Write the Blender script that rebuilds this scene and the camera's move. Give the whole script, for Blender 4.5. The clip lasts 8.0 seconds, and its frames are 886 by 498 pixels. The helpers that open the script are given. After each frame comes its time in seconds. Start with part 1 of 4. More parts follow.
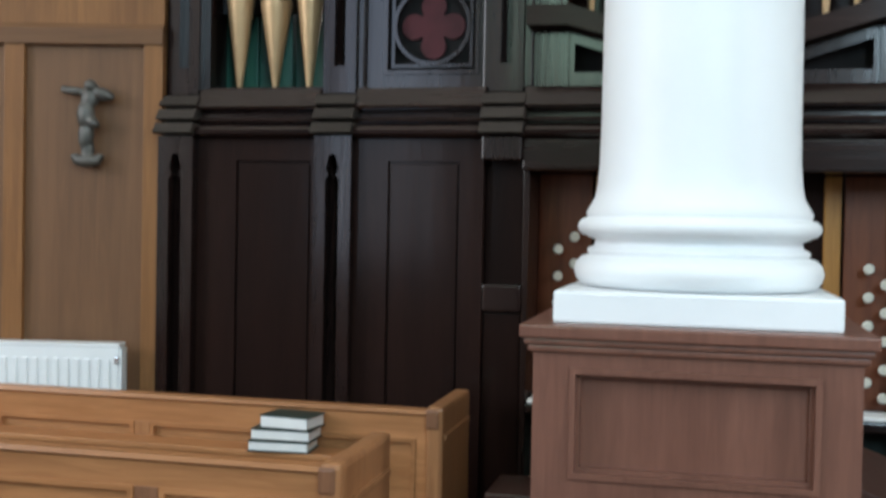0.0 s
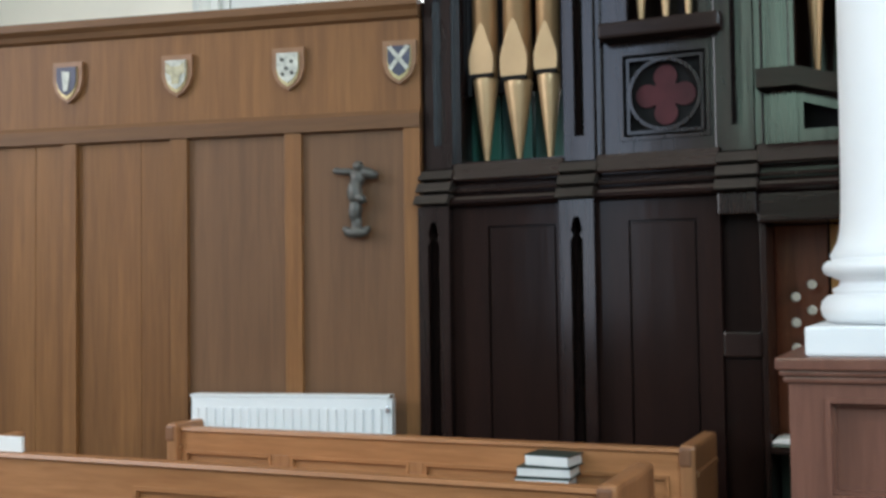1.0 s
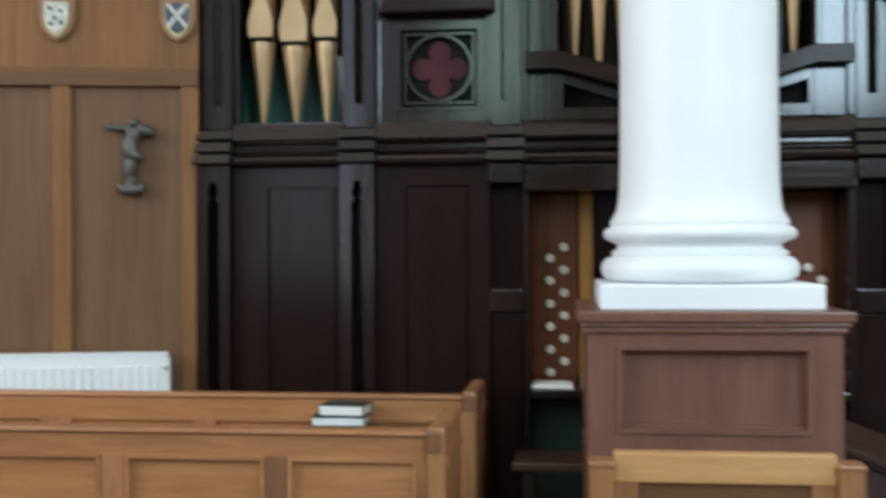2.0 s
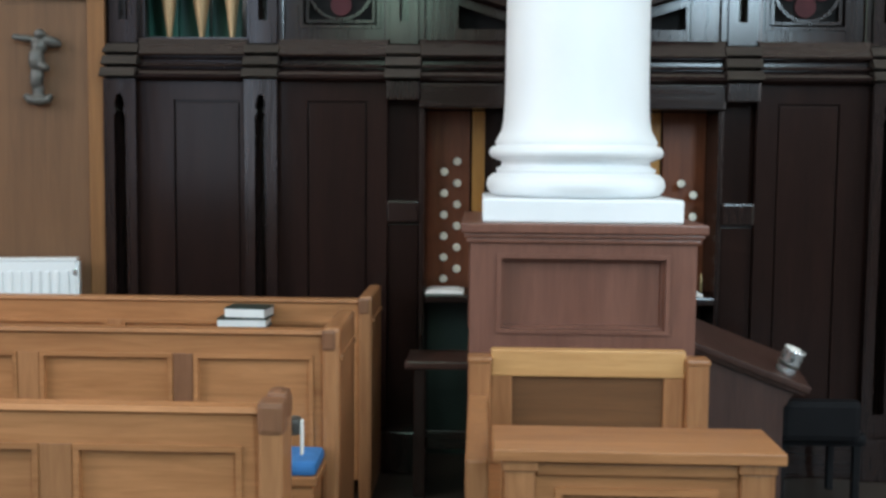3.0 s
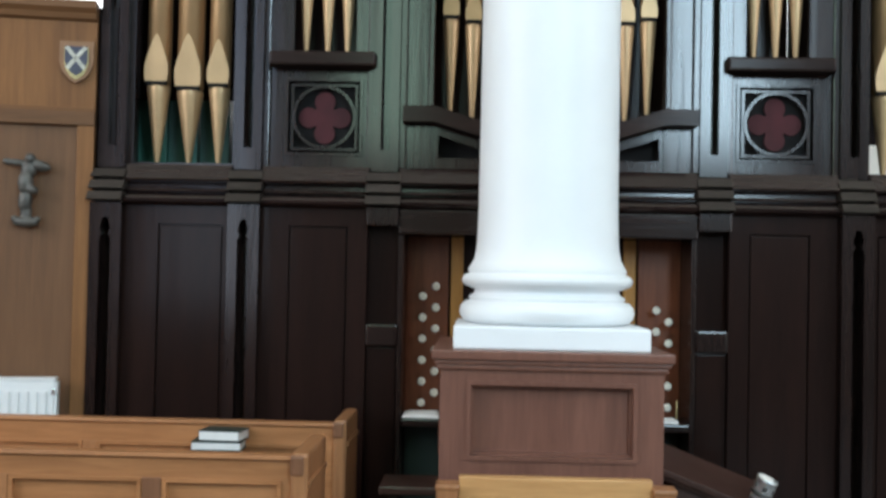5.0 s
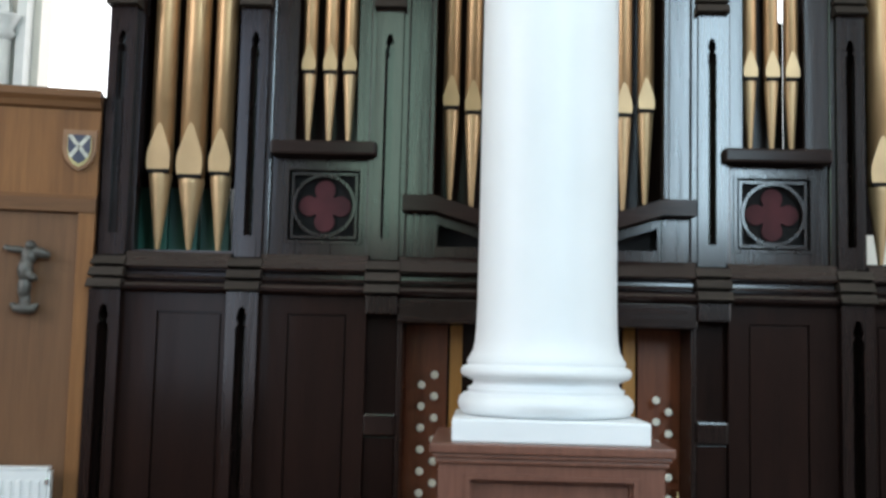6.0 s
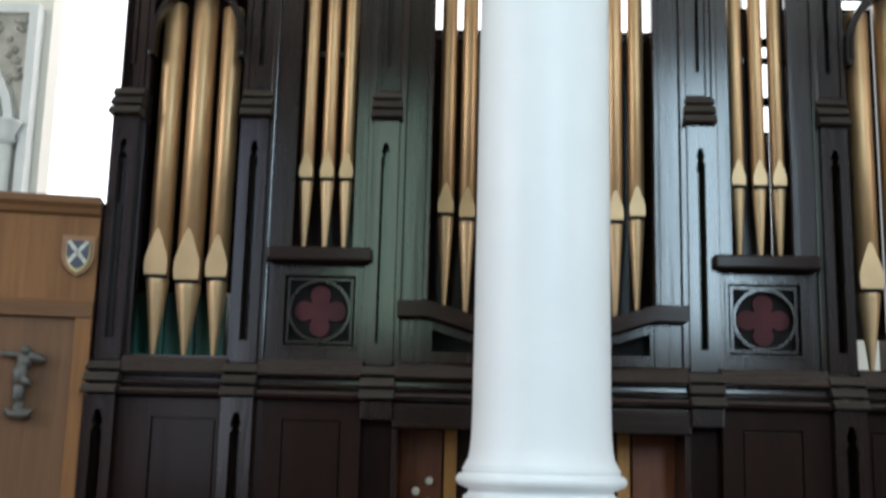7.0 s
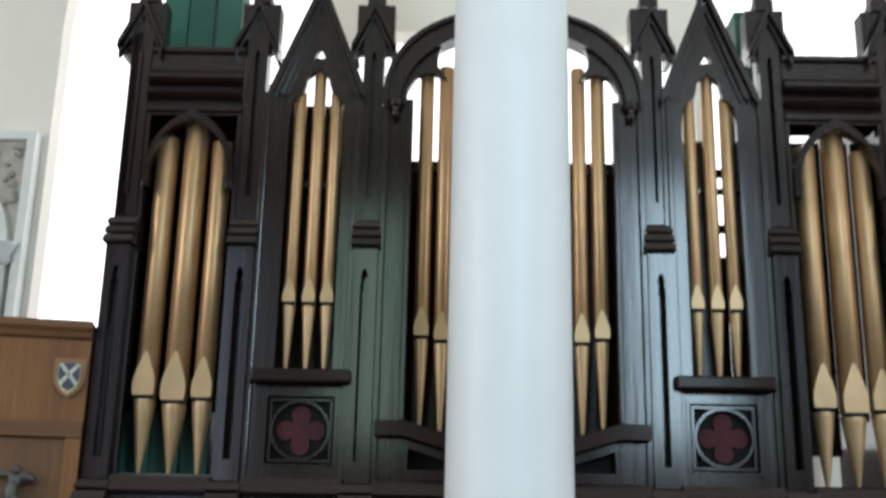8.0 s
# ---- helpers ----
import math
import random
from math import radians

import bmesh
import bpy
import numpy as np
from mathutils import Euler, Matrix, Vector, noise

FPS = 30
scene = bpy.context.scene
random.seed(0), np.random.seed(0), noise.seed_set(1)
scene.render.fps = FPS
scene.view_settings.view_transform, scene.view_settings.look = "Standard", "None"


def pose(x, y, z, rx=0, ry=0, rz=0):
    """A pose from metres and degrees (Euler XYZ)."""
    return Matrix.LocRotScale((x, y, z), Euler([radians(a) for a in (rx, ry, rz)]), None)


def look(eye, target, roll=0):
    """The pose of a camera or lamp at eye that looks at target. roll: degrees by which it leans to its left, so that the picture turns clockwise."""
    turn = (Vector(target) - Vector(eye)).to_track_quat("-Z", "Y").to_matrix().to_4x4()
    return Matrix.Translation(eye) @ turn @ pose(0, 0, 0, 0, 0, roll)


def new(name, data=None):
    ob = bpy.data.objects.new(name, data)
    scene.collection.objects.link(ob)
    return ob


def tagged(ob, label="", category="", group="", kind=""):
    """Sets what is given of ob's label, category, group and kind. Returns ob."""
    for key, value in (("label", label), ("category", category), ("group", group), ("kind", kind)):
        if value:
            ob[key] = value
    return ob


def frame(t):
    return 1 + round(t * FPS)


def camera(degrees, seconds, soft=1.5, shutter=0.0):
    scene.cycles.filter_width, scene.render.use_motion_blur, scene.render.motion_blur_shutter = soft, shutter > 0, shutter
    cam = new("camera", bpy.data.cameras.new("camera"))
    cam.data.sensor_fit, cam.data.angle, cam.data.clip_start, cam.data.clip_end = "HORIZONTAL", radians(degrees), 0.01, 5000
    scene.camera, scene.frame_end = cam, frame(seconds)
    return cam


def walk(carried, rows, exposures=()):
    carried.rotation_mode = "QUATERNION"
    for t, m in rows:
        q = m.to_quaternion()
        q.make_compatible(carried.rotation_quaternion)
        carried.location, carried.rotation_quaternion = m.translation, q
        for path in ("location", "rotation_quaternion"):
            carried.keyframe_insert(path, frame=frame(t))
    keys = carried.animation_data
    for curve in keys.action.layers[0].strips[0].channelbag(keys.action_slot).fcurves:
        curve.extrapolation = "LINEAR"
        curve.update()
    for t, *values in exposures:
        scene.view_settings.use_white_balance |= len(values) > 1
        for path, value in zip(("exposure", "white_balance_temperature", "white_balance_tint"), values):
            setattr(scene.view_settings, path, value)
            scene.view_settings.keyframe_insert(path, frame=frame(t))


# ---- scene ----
cam = camera(44.0, 8.0, soft=2.8, shutter=0.5)
PATH = [
    (0, (-0.046, -3.854, 1.43), (-0.505, -1.907, 1.386), 1.1),
    (0.3, (-0.037, -4.033, 1.416), (-0.508, -2.089, 1.439), 0.5),
    (0.5, (-0.043, -4.185, 1.458), (-0.602, -2.264, 1.448), -1.2),
    (0.7, (-0.022, -4.204, 1.428), (-0.732, -2.334, 1.441), -1.5),
    (1, (-0.086, -4.25, 1.374), (-0.896, -2.423, 1.458), -0.8),
    (1.2, (-0.109, -4.263, 1.381), (-0.899, -2.427, 1.474), -0.7),
    (1.5, (-0.216, -4.286, 1.393), (-0.844, -2.389, 1.471), -0.7),
    (1.7, (-0.32, -4.386, 1.431), (-0.787, -2.442, 1.47), -1.1),
    (2, (-0.48, -4.588, 1.387), (-0.71, -2.601, 1.388), -0.3),
    (2.2, (-0.507, -4.68, 1.398), (-0.646, -2.686, 1.349), 0.1),
    (3.3, (-0.355, -4.908, 1.412), (-0.416, -2.915, 1.240), 0.6),
    (3.5, (-0.337, -4.926, 1.414), (-0.397, -2.933, 1.249), 0.8),
    (4, (-0.328, -4.936, 1.422), (-0.383, -2.939, 1.322), 0.9),
    (4.5, (-0.316, -4.934, 1.427), (-0.375, -2.935, 1.402), 1.0),
    (6, (-0.315, -4.939, 1.487), (-0.379, -2.95, 1.68), 1.4),
    (6.5, (-0.333, -4.94, 1.494), (-0.392, -2.958, 1.762), 1.4),
    (7, (-0.326, -4.994, 1.524), (-0.379, -3.029, 1.89), 1.4),
    (7.5, (-0.288, -5.073, 1.565), (-0.346, -3.127, 2.025), 1.4),
    (8, (-0.272, -5.301, 1.571), (-0.301, -3.377, 2.116), 1.2),
]
# exposure eases down as the view climbs to the bright windows
EXPOSURES = [(0, 0.04), (0.5, -0.15), (1, 0.02), (1.5, 0.12), (2, 0.0), (3.5, 0.1), (4.5, 0.05), (6, -0.06), (8, -0.46)]
walk(cam, [(t, look(eye, target, roll)) for t, eye, target, roll in PATH], EXPOSURES)

# ---- world and light ----
world = bpy.data.worlds.new("world")
scene.world = world
world.use_nodes = True
wn, wl = world.node_tree.nodes, world.node_tree.links
sky = wn.new("ShaderNodeTexSky")
sky.sky_type, sky.sun_disc = "NISHITA", False
sky.sun_elevation, sky.sun_rotation = radians(42), radians(200)
wl.new(sky.outputs[0], wn["Background"].inputs[0])
wn["Background"].inputs[1].default_value = 0.12


def window_light(name, m, w, h, watts, colour):
    lamp = bpy.data.lights.new(name, "AREA")
    lamp.shape, lamp.size, lamp.size_y, lamp.energy, lamp.color = "RECTANGLE", w, h, watts, colour
    ob = new(name, lamp)
    ob.matrix_world = m
    return ob


HALL_W, HALL_E, HALL_S, HALL_N, HALL_H = -6.5, 6.5, -9.5, 1.75, 7.4
window_light("daylight_south_green", pose(-1.5, HALL_S + 0.12, 4.7, 90, 0, 0), 0.9, 3.2, 55, (0.60, 1.0, 0.76))
window_light("daylight_south_blue", pose(-3.95, HALL_S + 0.12, 3.5, 90, 0, 0), 1.3, 5.0, 65, (0.52, 0.70, 1.0))
window_light("daylight_south_pale", pose(2.75, HALL_S + 0.12, 4.95, 90, 0, 0), 1.2, 3.6, 400, (0.62, 0.85, 1.0))
window_light("daylight_west", pose(HALL_W + 0.12, -4.6, 3.9, 90, 0, -90), 3.6, 3.6, 320, (0.89, 0.92, 0.99))
window_light("daylight_east", pose(HALL_E - 0.12, -4.6, 3.9, 90, 0, 90), 3.6, 3.6, 210, (0.89, 0.915, 0.99))

# ---- materials ----


def node_mat(name):
    m = bpy.data.materials.new(name)
    m.use_nodes = True
    nt = m.node_tree
    return m, nt, nt.nodes["Principled BSDF"]


def wood(name, light, dark, grain=(9, 9, 0.7), rough=0.45, coat=0.0, vary=0.25, bump=0.12, gloss=0.3):
    """Stained, varnished timber: long grain, broad tone drift and a different tone for every piece."""
    m, nt, b = node_mat(name)
    n, l = nt.nodes, nt.links
    co, mp = n.new("ShaderNodeTexCoord"), n.new("ShaderNodeMapping")
    mp.inputs["Scale"].default_value = grain
    info = n.new("ShaderNodeObjectInfo")
    shift = n.new("ShaderNodeVectorMath")
    shift.operation = "MULTIPLY_ADD"
    l.new(info.outputs["Random"], shift.inputs[0])
    shift.inputs[1].default_value = (7.3, 3.1, 5.7)
    l.new(co.outputs["Object"], shift.inputs[2])
    l.new(shift.outputs[0], mp.inputs["Vector"])
    fine, broad = n.new("ShaderNodeTexNoise"), n.new("ShaderNodeTexNoise")
    fine.inputs["Scale"].default_value, fine.inputs["Detail"].default_value, fine.inputs["Roughness"].default_value = 7, 6, 0.65
    fine.inputs["Distortion"].default_value = 0.6
    broad.inputs["Scale"].default_value, broad.inputs["Detail"].default_value = 1.1, 3
    l.new(mp.outputs[0], fine.inputs["Vector"])
    l.new(mp.outputs[0], broad.inputs["Vector"])
    mix = n.new("ShaderNodeMath")
    mix.operation = "MULTIPLY_ADD"
    l.new(fine.outputs["Fac"], mix.inputs[0])
    mix.inputs[1].default_value = 0.55
    half = n.new("ShaderNodeMath")
    half.operation = "MULTIPLY"
    half.inputs[1].default_value = 0.45
    l.new(broad.outputs["Fac"], half.inputs[0])
    l.new(half.outputs[0], mix.inputs[2])
    ramp = n.new("ShaderNodeValToRGB")
    ramp.color_ramp.elements[0].position, ramp.color_ramp.elements[0].color = 0.33, (*dark, 1)
    ramp.color_ramp.elements[1].position, ramp.color_ramp.elements[1].color = 0.66, (*light, 1)
    l.new(mix.outputs[0], ramp.inputs[0])
    hsv = n.new("ShaderNodeHueSaturation")
    rng = n.new("ShaderNodeMapRange")
    rng.inputs["To Min"].default_value, rng.inputs["To Max"].default_value = 1 - vary, 1 + vary
    l.new(info.outputs["Random"], rng.inputs["Value"])
    l.new(rng.outputs[0], hsv.inputs["Value"])
    l.new(ramp.outputs[0], hsv.inputs["Color"])
    l.new(hsv.outputs[0], b.inputs["Base Color"])
    rr = n.new("ShaderNodeMapRange")
    rr.inputs["To Min"].default_value, rr.inputs["To Max"].default_value = rough - 0.1, rough + 0.12
    l.new(broad.outputs["Fac"], rr.inputs["Value"])
    l.new(rr.outputs[0], b.inputs["Roughness"])
    bp = n.new("ShaderNodeBump")
    bp.inputs["Strength"].default_value, bp.inputs["Distance"].default_value = bump, 0.01
    l.new(fine.outputs["Fac"], bp.inputs["Height"])
    l.new(bp.outputs[0], b.inputs["Normal"])
    b.inputs["Coat Weight"].default_value, b.inputs["Coat Roughness"].default_value = coat, 0.16
    b.inputs["Specular IOR Level"].default_value = gloss
    soft_bump = n.new("ShaderNodeBump")
    soft_bump.inputs["Strength"].default_value, soft_bump.inputs["Distance"].default_value = 0.3, 0.004
    l.new(broad.outputs["Fac"], soft_bump.inputs["Height"])
    l.new(soft_bump.outputs[0], b.inputs["Coat Normal"])
    return m


def plain(name, colour, rough=0.5, metal=0.0, scale=6.0, vary=0.12, bump=0.05):
    """Paint, plaster, metal or cloth with blotches at two scales."""
    m, nt, b = node_mat(name)
    n, l = nt.nodes, nt.links
    co = n.new("ShaderNodeTexCoord")
    broad, fine = n.new("ShaderNodeTexNoise"), n.new("ShaderNodeTexNoise")
    broad.inputs["Scale"].default_value, broad.inputs["Detail"].default_value = scale, 4
    fine.inputs["Scale"].default_value, fine.inputs["Detail"].default_value = scale * 14, 3
    l.new(co.outputs["Object"], broad.inputs["Vector"])
    l.new(co.outputs["Object"], fine.inputs["Vector"])
    ramp = n.new("ShaderNodeValToRGB")
    ramp.color_ramp.elements[0].position, ramp.color_ramp.elements[1].position = 0.3, 0.7
    ramp.color_ramp.elements[0].color = (*[c * (1 - vary) for c in colour], 1)
    ramp.color_ramp.elements[1].color = (*[min(1, c * (1 + vary)) for c in colour], 1)
    l.new(broad.outputs["Fac"], ramp.inputs[0])
    l.new(ramp.outputs[0], b.inputs["Base Color"])
    b.inputs["Roughness"].default_value, b.inputs["Metallic"].default_value = rough, metal
    bp = n.new("ShaderNodeBump")
    bp.inputs["Strength"].default_value, bp.inputs["Distance"].default_value = bump, 0.004
    l.new(fine.outputs["Fac"], bp.inputs["Height"])
    l.new(bp.outputs[0], b.inputs["Normal"])
    return m


def glowing(name, colour, strength):
    m, nt, b = node_mat(name)
    b.inputs["Base Color"].default_value = (0, 0, 0, 1)
    b.inputs["Emission Color"].default_value = (*colour, 1)
    b.inputs["Emission Strength"].default_value = strength
    return m


M_DARK = wood("dark_oak", (0.021, 0.0105, 0.0085), (0.009, 0.0045, 0.0038), rough=0.6, coat=0.85, vary=0.15, bump=0.05, gloss=0.04)
M_DARKX = wood("dark_oak_level", (0.019, 0.0090, 0.0070), (0.008, 0.0038, 0.0032), grain=(0.7, 9, 9), rough=0.6, coat=0.85, vary=0.15, bump=0.05, gloss=0.04)
M_PANEL = wood("dark_panel", (0.020, 0.0090, 0.0068), (0.011, 0.0052, 0.0042), rough=0.6, coat=0.26, vary=0.15, bump=0.06, gloss=0.04)
M_BEAM = wood("dull_dark_oak", (0.032, 0.0195, 0.0165), (0.016, 0.0098, 0.0085), grain=(0.7, 9, 9), rough=0.65, coat=0.12, vary=0.1, bump=0.06, gloss=0.06)
# paler grey-brown: the light caught by the sloped steps is put into the colour
M_STEP = wood("lit_slope_oak", (0.056, 0.045, 0.038), (0.030, 0.024, 0.020), grain=(0.7, 9, 9), rough=0.7, coat=0.05, vary=0.12, bump=0.08, gloss=0.1)
M_OAK = wood("wall_oak", (0.25, 0.112, 0.038), (0.14, 0.058, 0.019), grain=(5, 5, 0.3), rough=0.5, vary=0.14, bump=0.05)
M_OAKG = wood("wall_oak_brown", (0.19, 0.094, 0.044), (0.122, 0.060, 0.029), grain=(5, 5, 0.3), rough=0.5, vary=0.06, bump=0.05)
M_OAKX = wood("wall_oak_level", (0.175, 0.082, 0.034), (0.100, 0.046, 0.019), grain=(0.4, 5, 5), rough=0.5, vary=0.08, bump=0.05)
M_PEW = wood("pew_oak", (0.45, 0.205, 0.083), (0.27, 0.113, 0.043), grain=(0.6, 8, 8), rough=0.42, coat=0.15, vary=0.12)
M_PEWV = wood("pew_oak_upright", (0.40, 0.188, 0.080), (0.245, 0.105, 0.043), grain=(8, 8, 0.6), rough=0.42, coat=0.15, vary=0.14)
# darker oak tone for the end knuckles and a middle-row muntin
M_PEWD = wood("pew_oak_darker", (0.25, 0.115, 0.058), (0.15, 0.066, 0.033), grain=(6, 6, 0.8), rough=0.45, coat=0.15, vary=0.1)
M_PALE = wood("pale_oak", (0.64, 0.37, 0.155), (0.44, 0.22, 0.08), grain=(0.6, 8, 8), rough=0.45, coat=0.1, vary=0.05)
M_MAHOG = wood("red_brown_paint", (0.205, 0.090, 0.061), (0.130, 0.056, 0.039), rough=0.42, coat=0.2, vary=0.06, bump=0.08)
M_DESK = wood("brown_desk", (0.075, 0.036, 0.027), (0.042, 0.020, 0.015), rough=0.45, coat=0.3, vary=0.06, bump=0.06)
M_RED = wood("red_jamb", (0.22, 0.07, 0.03), (0.12, 0.036, 0.017), rough=0.4, coat=0.3, vary=0.1)
M_GOLDW = wood("golden_wood", (0.55, 0.27, 0.07), (0.36, 0.16, 0.04), rough=0.35, coat=0.3, vary=0.08)
M_PIPE = plain("gilt_pipe", (0.46, 0.285, 0.145), rough=0.4, metal=0.66, scale=3, vary=0.14, bump=0.03)
M_LIP = plain("gilt_lip", (0.47, 0.315, 0.17), rough=0.42, metal=0.5, scale=5, vary=0.12, bump=0.03)
# near-black painted in for the shade in pipe mouths and behind openwork
M_BLACK = plain("gap_shade_black", (0.012, 0.011, 0.011), rough=0.7)
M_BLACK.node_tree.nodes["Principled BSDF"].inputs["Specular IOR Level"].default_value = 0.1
M_WHITE = plain("white_stone_paint", (0.80, 0.825, 0.84), rough=0.45, scale=2.5, vary=0.03, bump=0.08)
M_PLASTER = plain("cream_plaster", (0.90, 0.84, 0.75), rough=0.8, scale=1.2, vary=0.04, bump=0.12)
# dark brown for the unseen south wall, so the varnish mirrors less grey
M_DIM = plain("dark_reflection_wall", (0.13, 0.10, 0.08), rough=0.85, scale=1.2, vary=0.12, bump=0.12)
M_GREEN = plain("green_paint", (0.022, 0.115, 0.08), rough=0.5, scale=3, vary=0.25)
M_MAROON = plain("maroon_cloth", (0.048, 0.008, 0.011), rough=0.85, scale=8, vary=0.3)
M_RAD = plain("radiator_enamel", (0.80, 0.82, 0.82), rough=0.3, scale=3, vary=0.03)
M_BRONZE = plain("dull_bronze", (0.10, 0.095, 0.085), rough=0.45, metal=0.4, scale=14, vary=0.3, bump=0.25)
M_IVORY = plain("ivory", (0.78, 0.74, 0.64), rough=0.3, scale=20, vary=0.06)
M_PAPER = plain("paper", (0.80, 0.80, 0.78), rough=0.8, scale=9, vary=0.05, bump=0.1)
M_COVER = plain("green_cover", (0.022, 0.04, 0.032), rough=0.5, scale=9, vary=0.2)
M_BLUE = plain("blue_cushion", (0.035, 0.16, 0.40), rough=0.9, scale=20, vary=0.15, bump=0.3)
M_FLOOR = plain("dark_floor", (0.035, 0.026, 0.020), rough=0.5, scale=2, vary=0.25)
M_CHROME = plain("chrome", (0.80, 0.82, 0.83), rough=0.2, metal=0.75, scale=8, vary=0.1)
M_MARBLE = plain("grey_marble", (0.76, 0.76, 0.73), rough=0.45, scale=3, vary=0.12, bump=0.15)
M_CARVED = plain("carved_stone", (0.46, 0.43, 0.37), rough=0.7, scale=9, vary=0.25, bump=0.5)
M_SHIELDW = plain("shield_wood", (0.25, 0.12, 0.055), rough=0.4, scale=8, vary=0.15)
M_NAVY = plain("navy_enamel", (0.05, 0.05, 0.085), rough=0.4, scale=12, vary=0.2)
M_SILVER = plain("silver_enamel", (0.50, 0.49, 0.43), rough=0.45, scale=30, vary=0.3)
M_YELLOW = plain("buff_enamel", (0.42, 0.37, 0.24), rough=0.45, scale=30, vary=0.3)
M_GILT = plain("gilt_edge", (0.50, 0.39, 0.20), rough=0.35, metal=0.6, scale=12, vary=0.15)
M_CHAIR = plain("black_leather", (0.006, 0.006, 0.007), rough=0.7, scale=9, vary=0.2)
M_CHAIR.node_tree.nodes["Principled BSDF"].inputs["Specular IOR Level"].default_value = 0.15
M_SKY = glowing("bright_sky", (0.96, 0.98, 1.0), 3.2)

# ---- mesh helpers ----


def part(name, bm, material, parent=None, label=""):
    bmesh.ops.recalc_face_normals(bm, faces=bm.faces)
    me = bpy.data.meshes.new(name)
    bm.to_mesh(me)
    bm.free()
    me.materials.append(material)
    ob = new(name, me)
    if parent is not None:
        ob.parent = parent
    if label:
        ob["label"] = label
    return ob


def thing(name, label, category, group="", kind=""):
    return tagged(new(name), label, category, group, kind)


def box(x0, x1, y0, y1, z0, z1, bev=0.004, bm=None):
    bm = bm or bmesh.new()
    m = Matrix.LocRotScale(((x0 + x1) / 2, (y0 + y1) / 2, (z0 + z1) / 2), None, (abs(x1 - x0), abs(y1 - y0), abs(z1 - z0)))
    made = bmesh.ops.create_cube(bm, size=1, matrix=m)
    if bev:
        edges = list({e for v in made["verts"] for e in v.link_edges})
        bmesh.ops.bevel(bm, geom=edges, offset=bev, segments=2, affect="EDGES", profile=0.6)
    return bm


def inside(x, z, loop):
    odd = False
    for (x0, z0), (x1, z1) in zip(loop, loop[1:] + loop[:1]):
        if (z0 > z) != (z1 > z) and x < x0 + (z - z0) * (x1 - x0) / (z1 - z0):
            odd = not odd
    return odd


def plate(outer, y0, y1, holes=(), bm=None):
    """A flat board in the x-z plane between y0 and y1, with holes through it."""
    bm = bm or bmesh.new()
    if holes and all(len(set(x for x, z in p)) == 2 and len(set(z for x, z in p)) == 2 for p in (outer, *holes)):
        # square-cornered frames: cells between the cut lines
        xs, zs = sorted({x for p in (outer, *holes) for x, z in p}), sorted({z for p in (outer, *holes) for x, z in p})
        grid = {(x, z): bm.verts.new((x, y0, z)) for x in xs for z in zs}
        faces = []
        for x0, x1 in zip(xs, xs[1:]):
            for z0, z1 in zip(zs, zs[1:]):
                if not any(inside((x0 + x1) / 2, (z0 + z1) / 2, h) for h in holes):
                    faces.append(bm.faces.new((grid[x0, z0], grid[x1, z0], grid[x1, z1], grid[x0, z1])))
        moved = bmesh.ops.extrude_face_region(bm, geom=faces)["geom"]
        bmesh.ops.translate(bm, vec=(0, y1 - y0, 0), verts=[v for v in moved if isinstance(v, bmesh.types.BMVert)])
        bmesh.ops.delete(bm, geom=[v for v in grid.values() if v.is_valid and not v.link_faces], context="VERTS")
        return bm
    edges = []
    for loop in (outer, *holes):
        vs = [bm.verts.new((x, y0, z)) for x, z in loop]
        edges += [bm.edges.new((a, b)) for a, b in zip(vs, vs[1:] + vs[:1])]
    filled = [g for g in bmesh.ops.triangle_fill(bm, edges=edges, use_beauty=True)["geom"] if isinstance(g, bmesh.types.BMFace)]
    faces, void = [], []
    for f in filled:
        c = f.calc_center_median()
        keep = inside(c.x, c.z, outer) and not any(inside(c.x, c.z, h) for h in holes)
        (faces if keep else void).append(f)
    if void:
        bmesh.ops.delete(bm, geom=void, context="FACES_ONLY")
    moved = bmesh.ops.extrude_face_region(bm, geom=faces)["geom"]
    bmesh.ops.translate(bm, vec=(0, y1 - y0, 0), verts=[v for v in moved if isinstance(v, bmesh.types.BMVert)])
    return bm


def rect(x0, x1, z0, z1):
    return [(x0, z0), (x1, z0), (x1, z1), (x0, z1)]


def ring(cx, cz, r, n=28, a0=0.0, a1=360.0):
    k = n if a1 - a0 >= 360 else n + 1
    return [(cx + r * math.cos(radians(a0 + (a1 - a0) * i / n)), cz + r * math.sin(radians(a0 + (a1 - a0) * i / n))) for i in range(k)]


def lancet(cx, w, z0, z1):
    """A slot with a little trefoil head."""
    h = w / 2
    zs = z1 - w * 1.9
    return [(cx - h, z0), (cx + h, z0), (cx + h, zs), (cx + h * 0.55, zs + h * 0.8), (cx + h * 0.95, zs + h * 1.6),
            (cx + h * 0.5, z1 - h * 0.3), (cx, z1), (cx - h * 0.5, z1 - h * 0.3), (cx - h * 0.95, zs + h * 1.6), (cx - h * 0.55, zs + h * 0.8), (cx - h, zs)]


def pointed(cx, w, z0, spring, top, n=9):
    """An opening with a pointed arch."""
    h, rise = w / 2, top - spring
    r = (h * h + rise * rise) / (2 * h)
    end = math.degrees(math.asin(min(1, rise / r)))
    if rise > r:
        end = 90
    right = [(cx + h - r + r * math.cos(radians(end * i / n)), spring + r * math.sin(radians(end * i / n))) for i in range(n)]
    left = [(2 * cx - x, z) for x, z in right[::-1]]
    return [(cx - h, z0), (cx + h, z0), *right, (cx, top), *left]


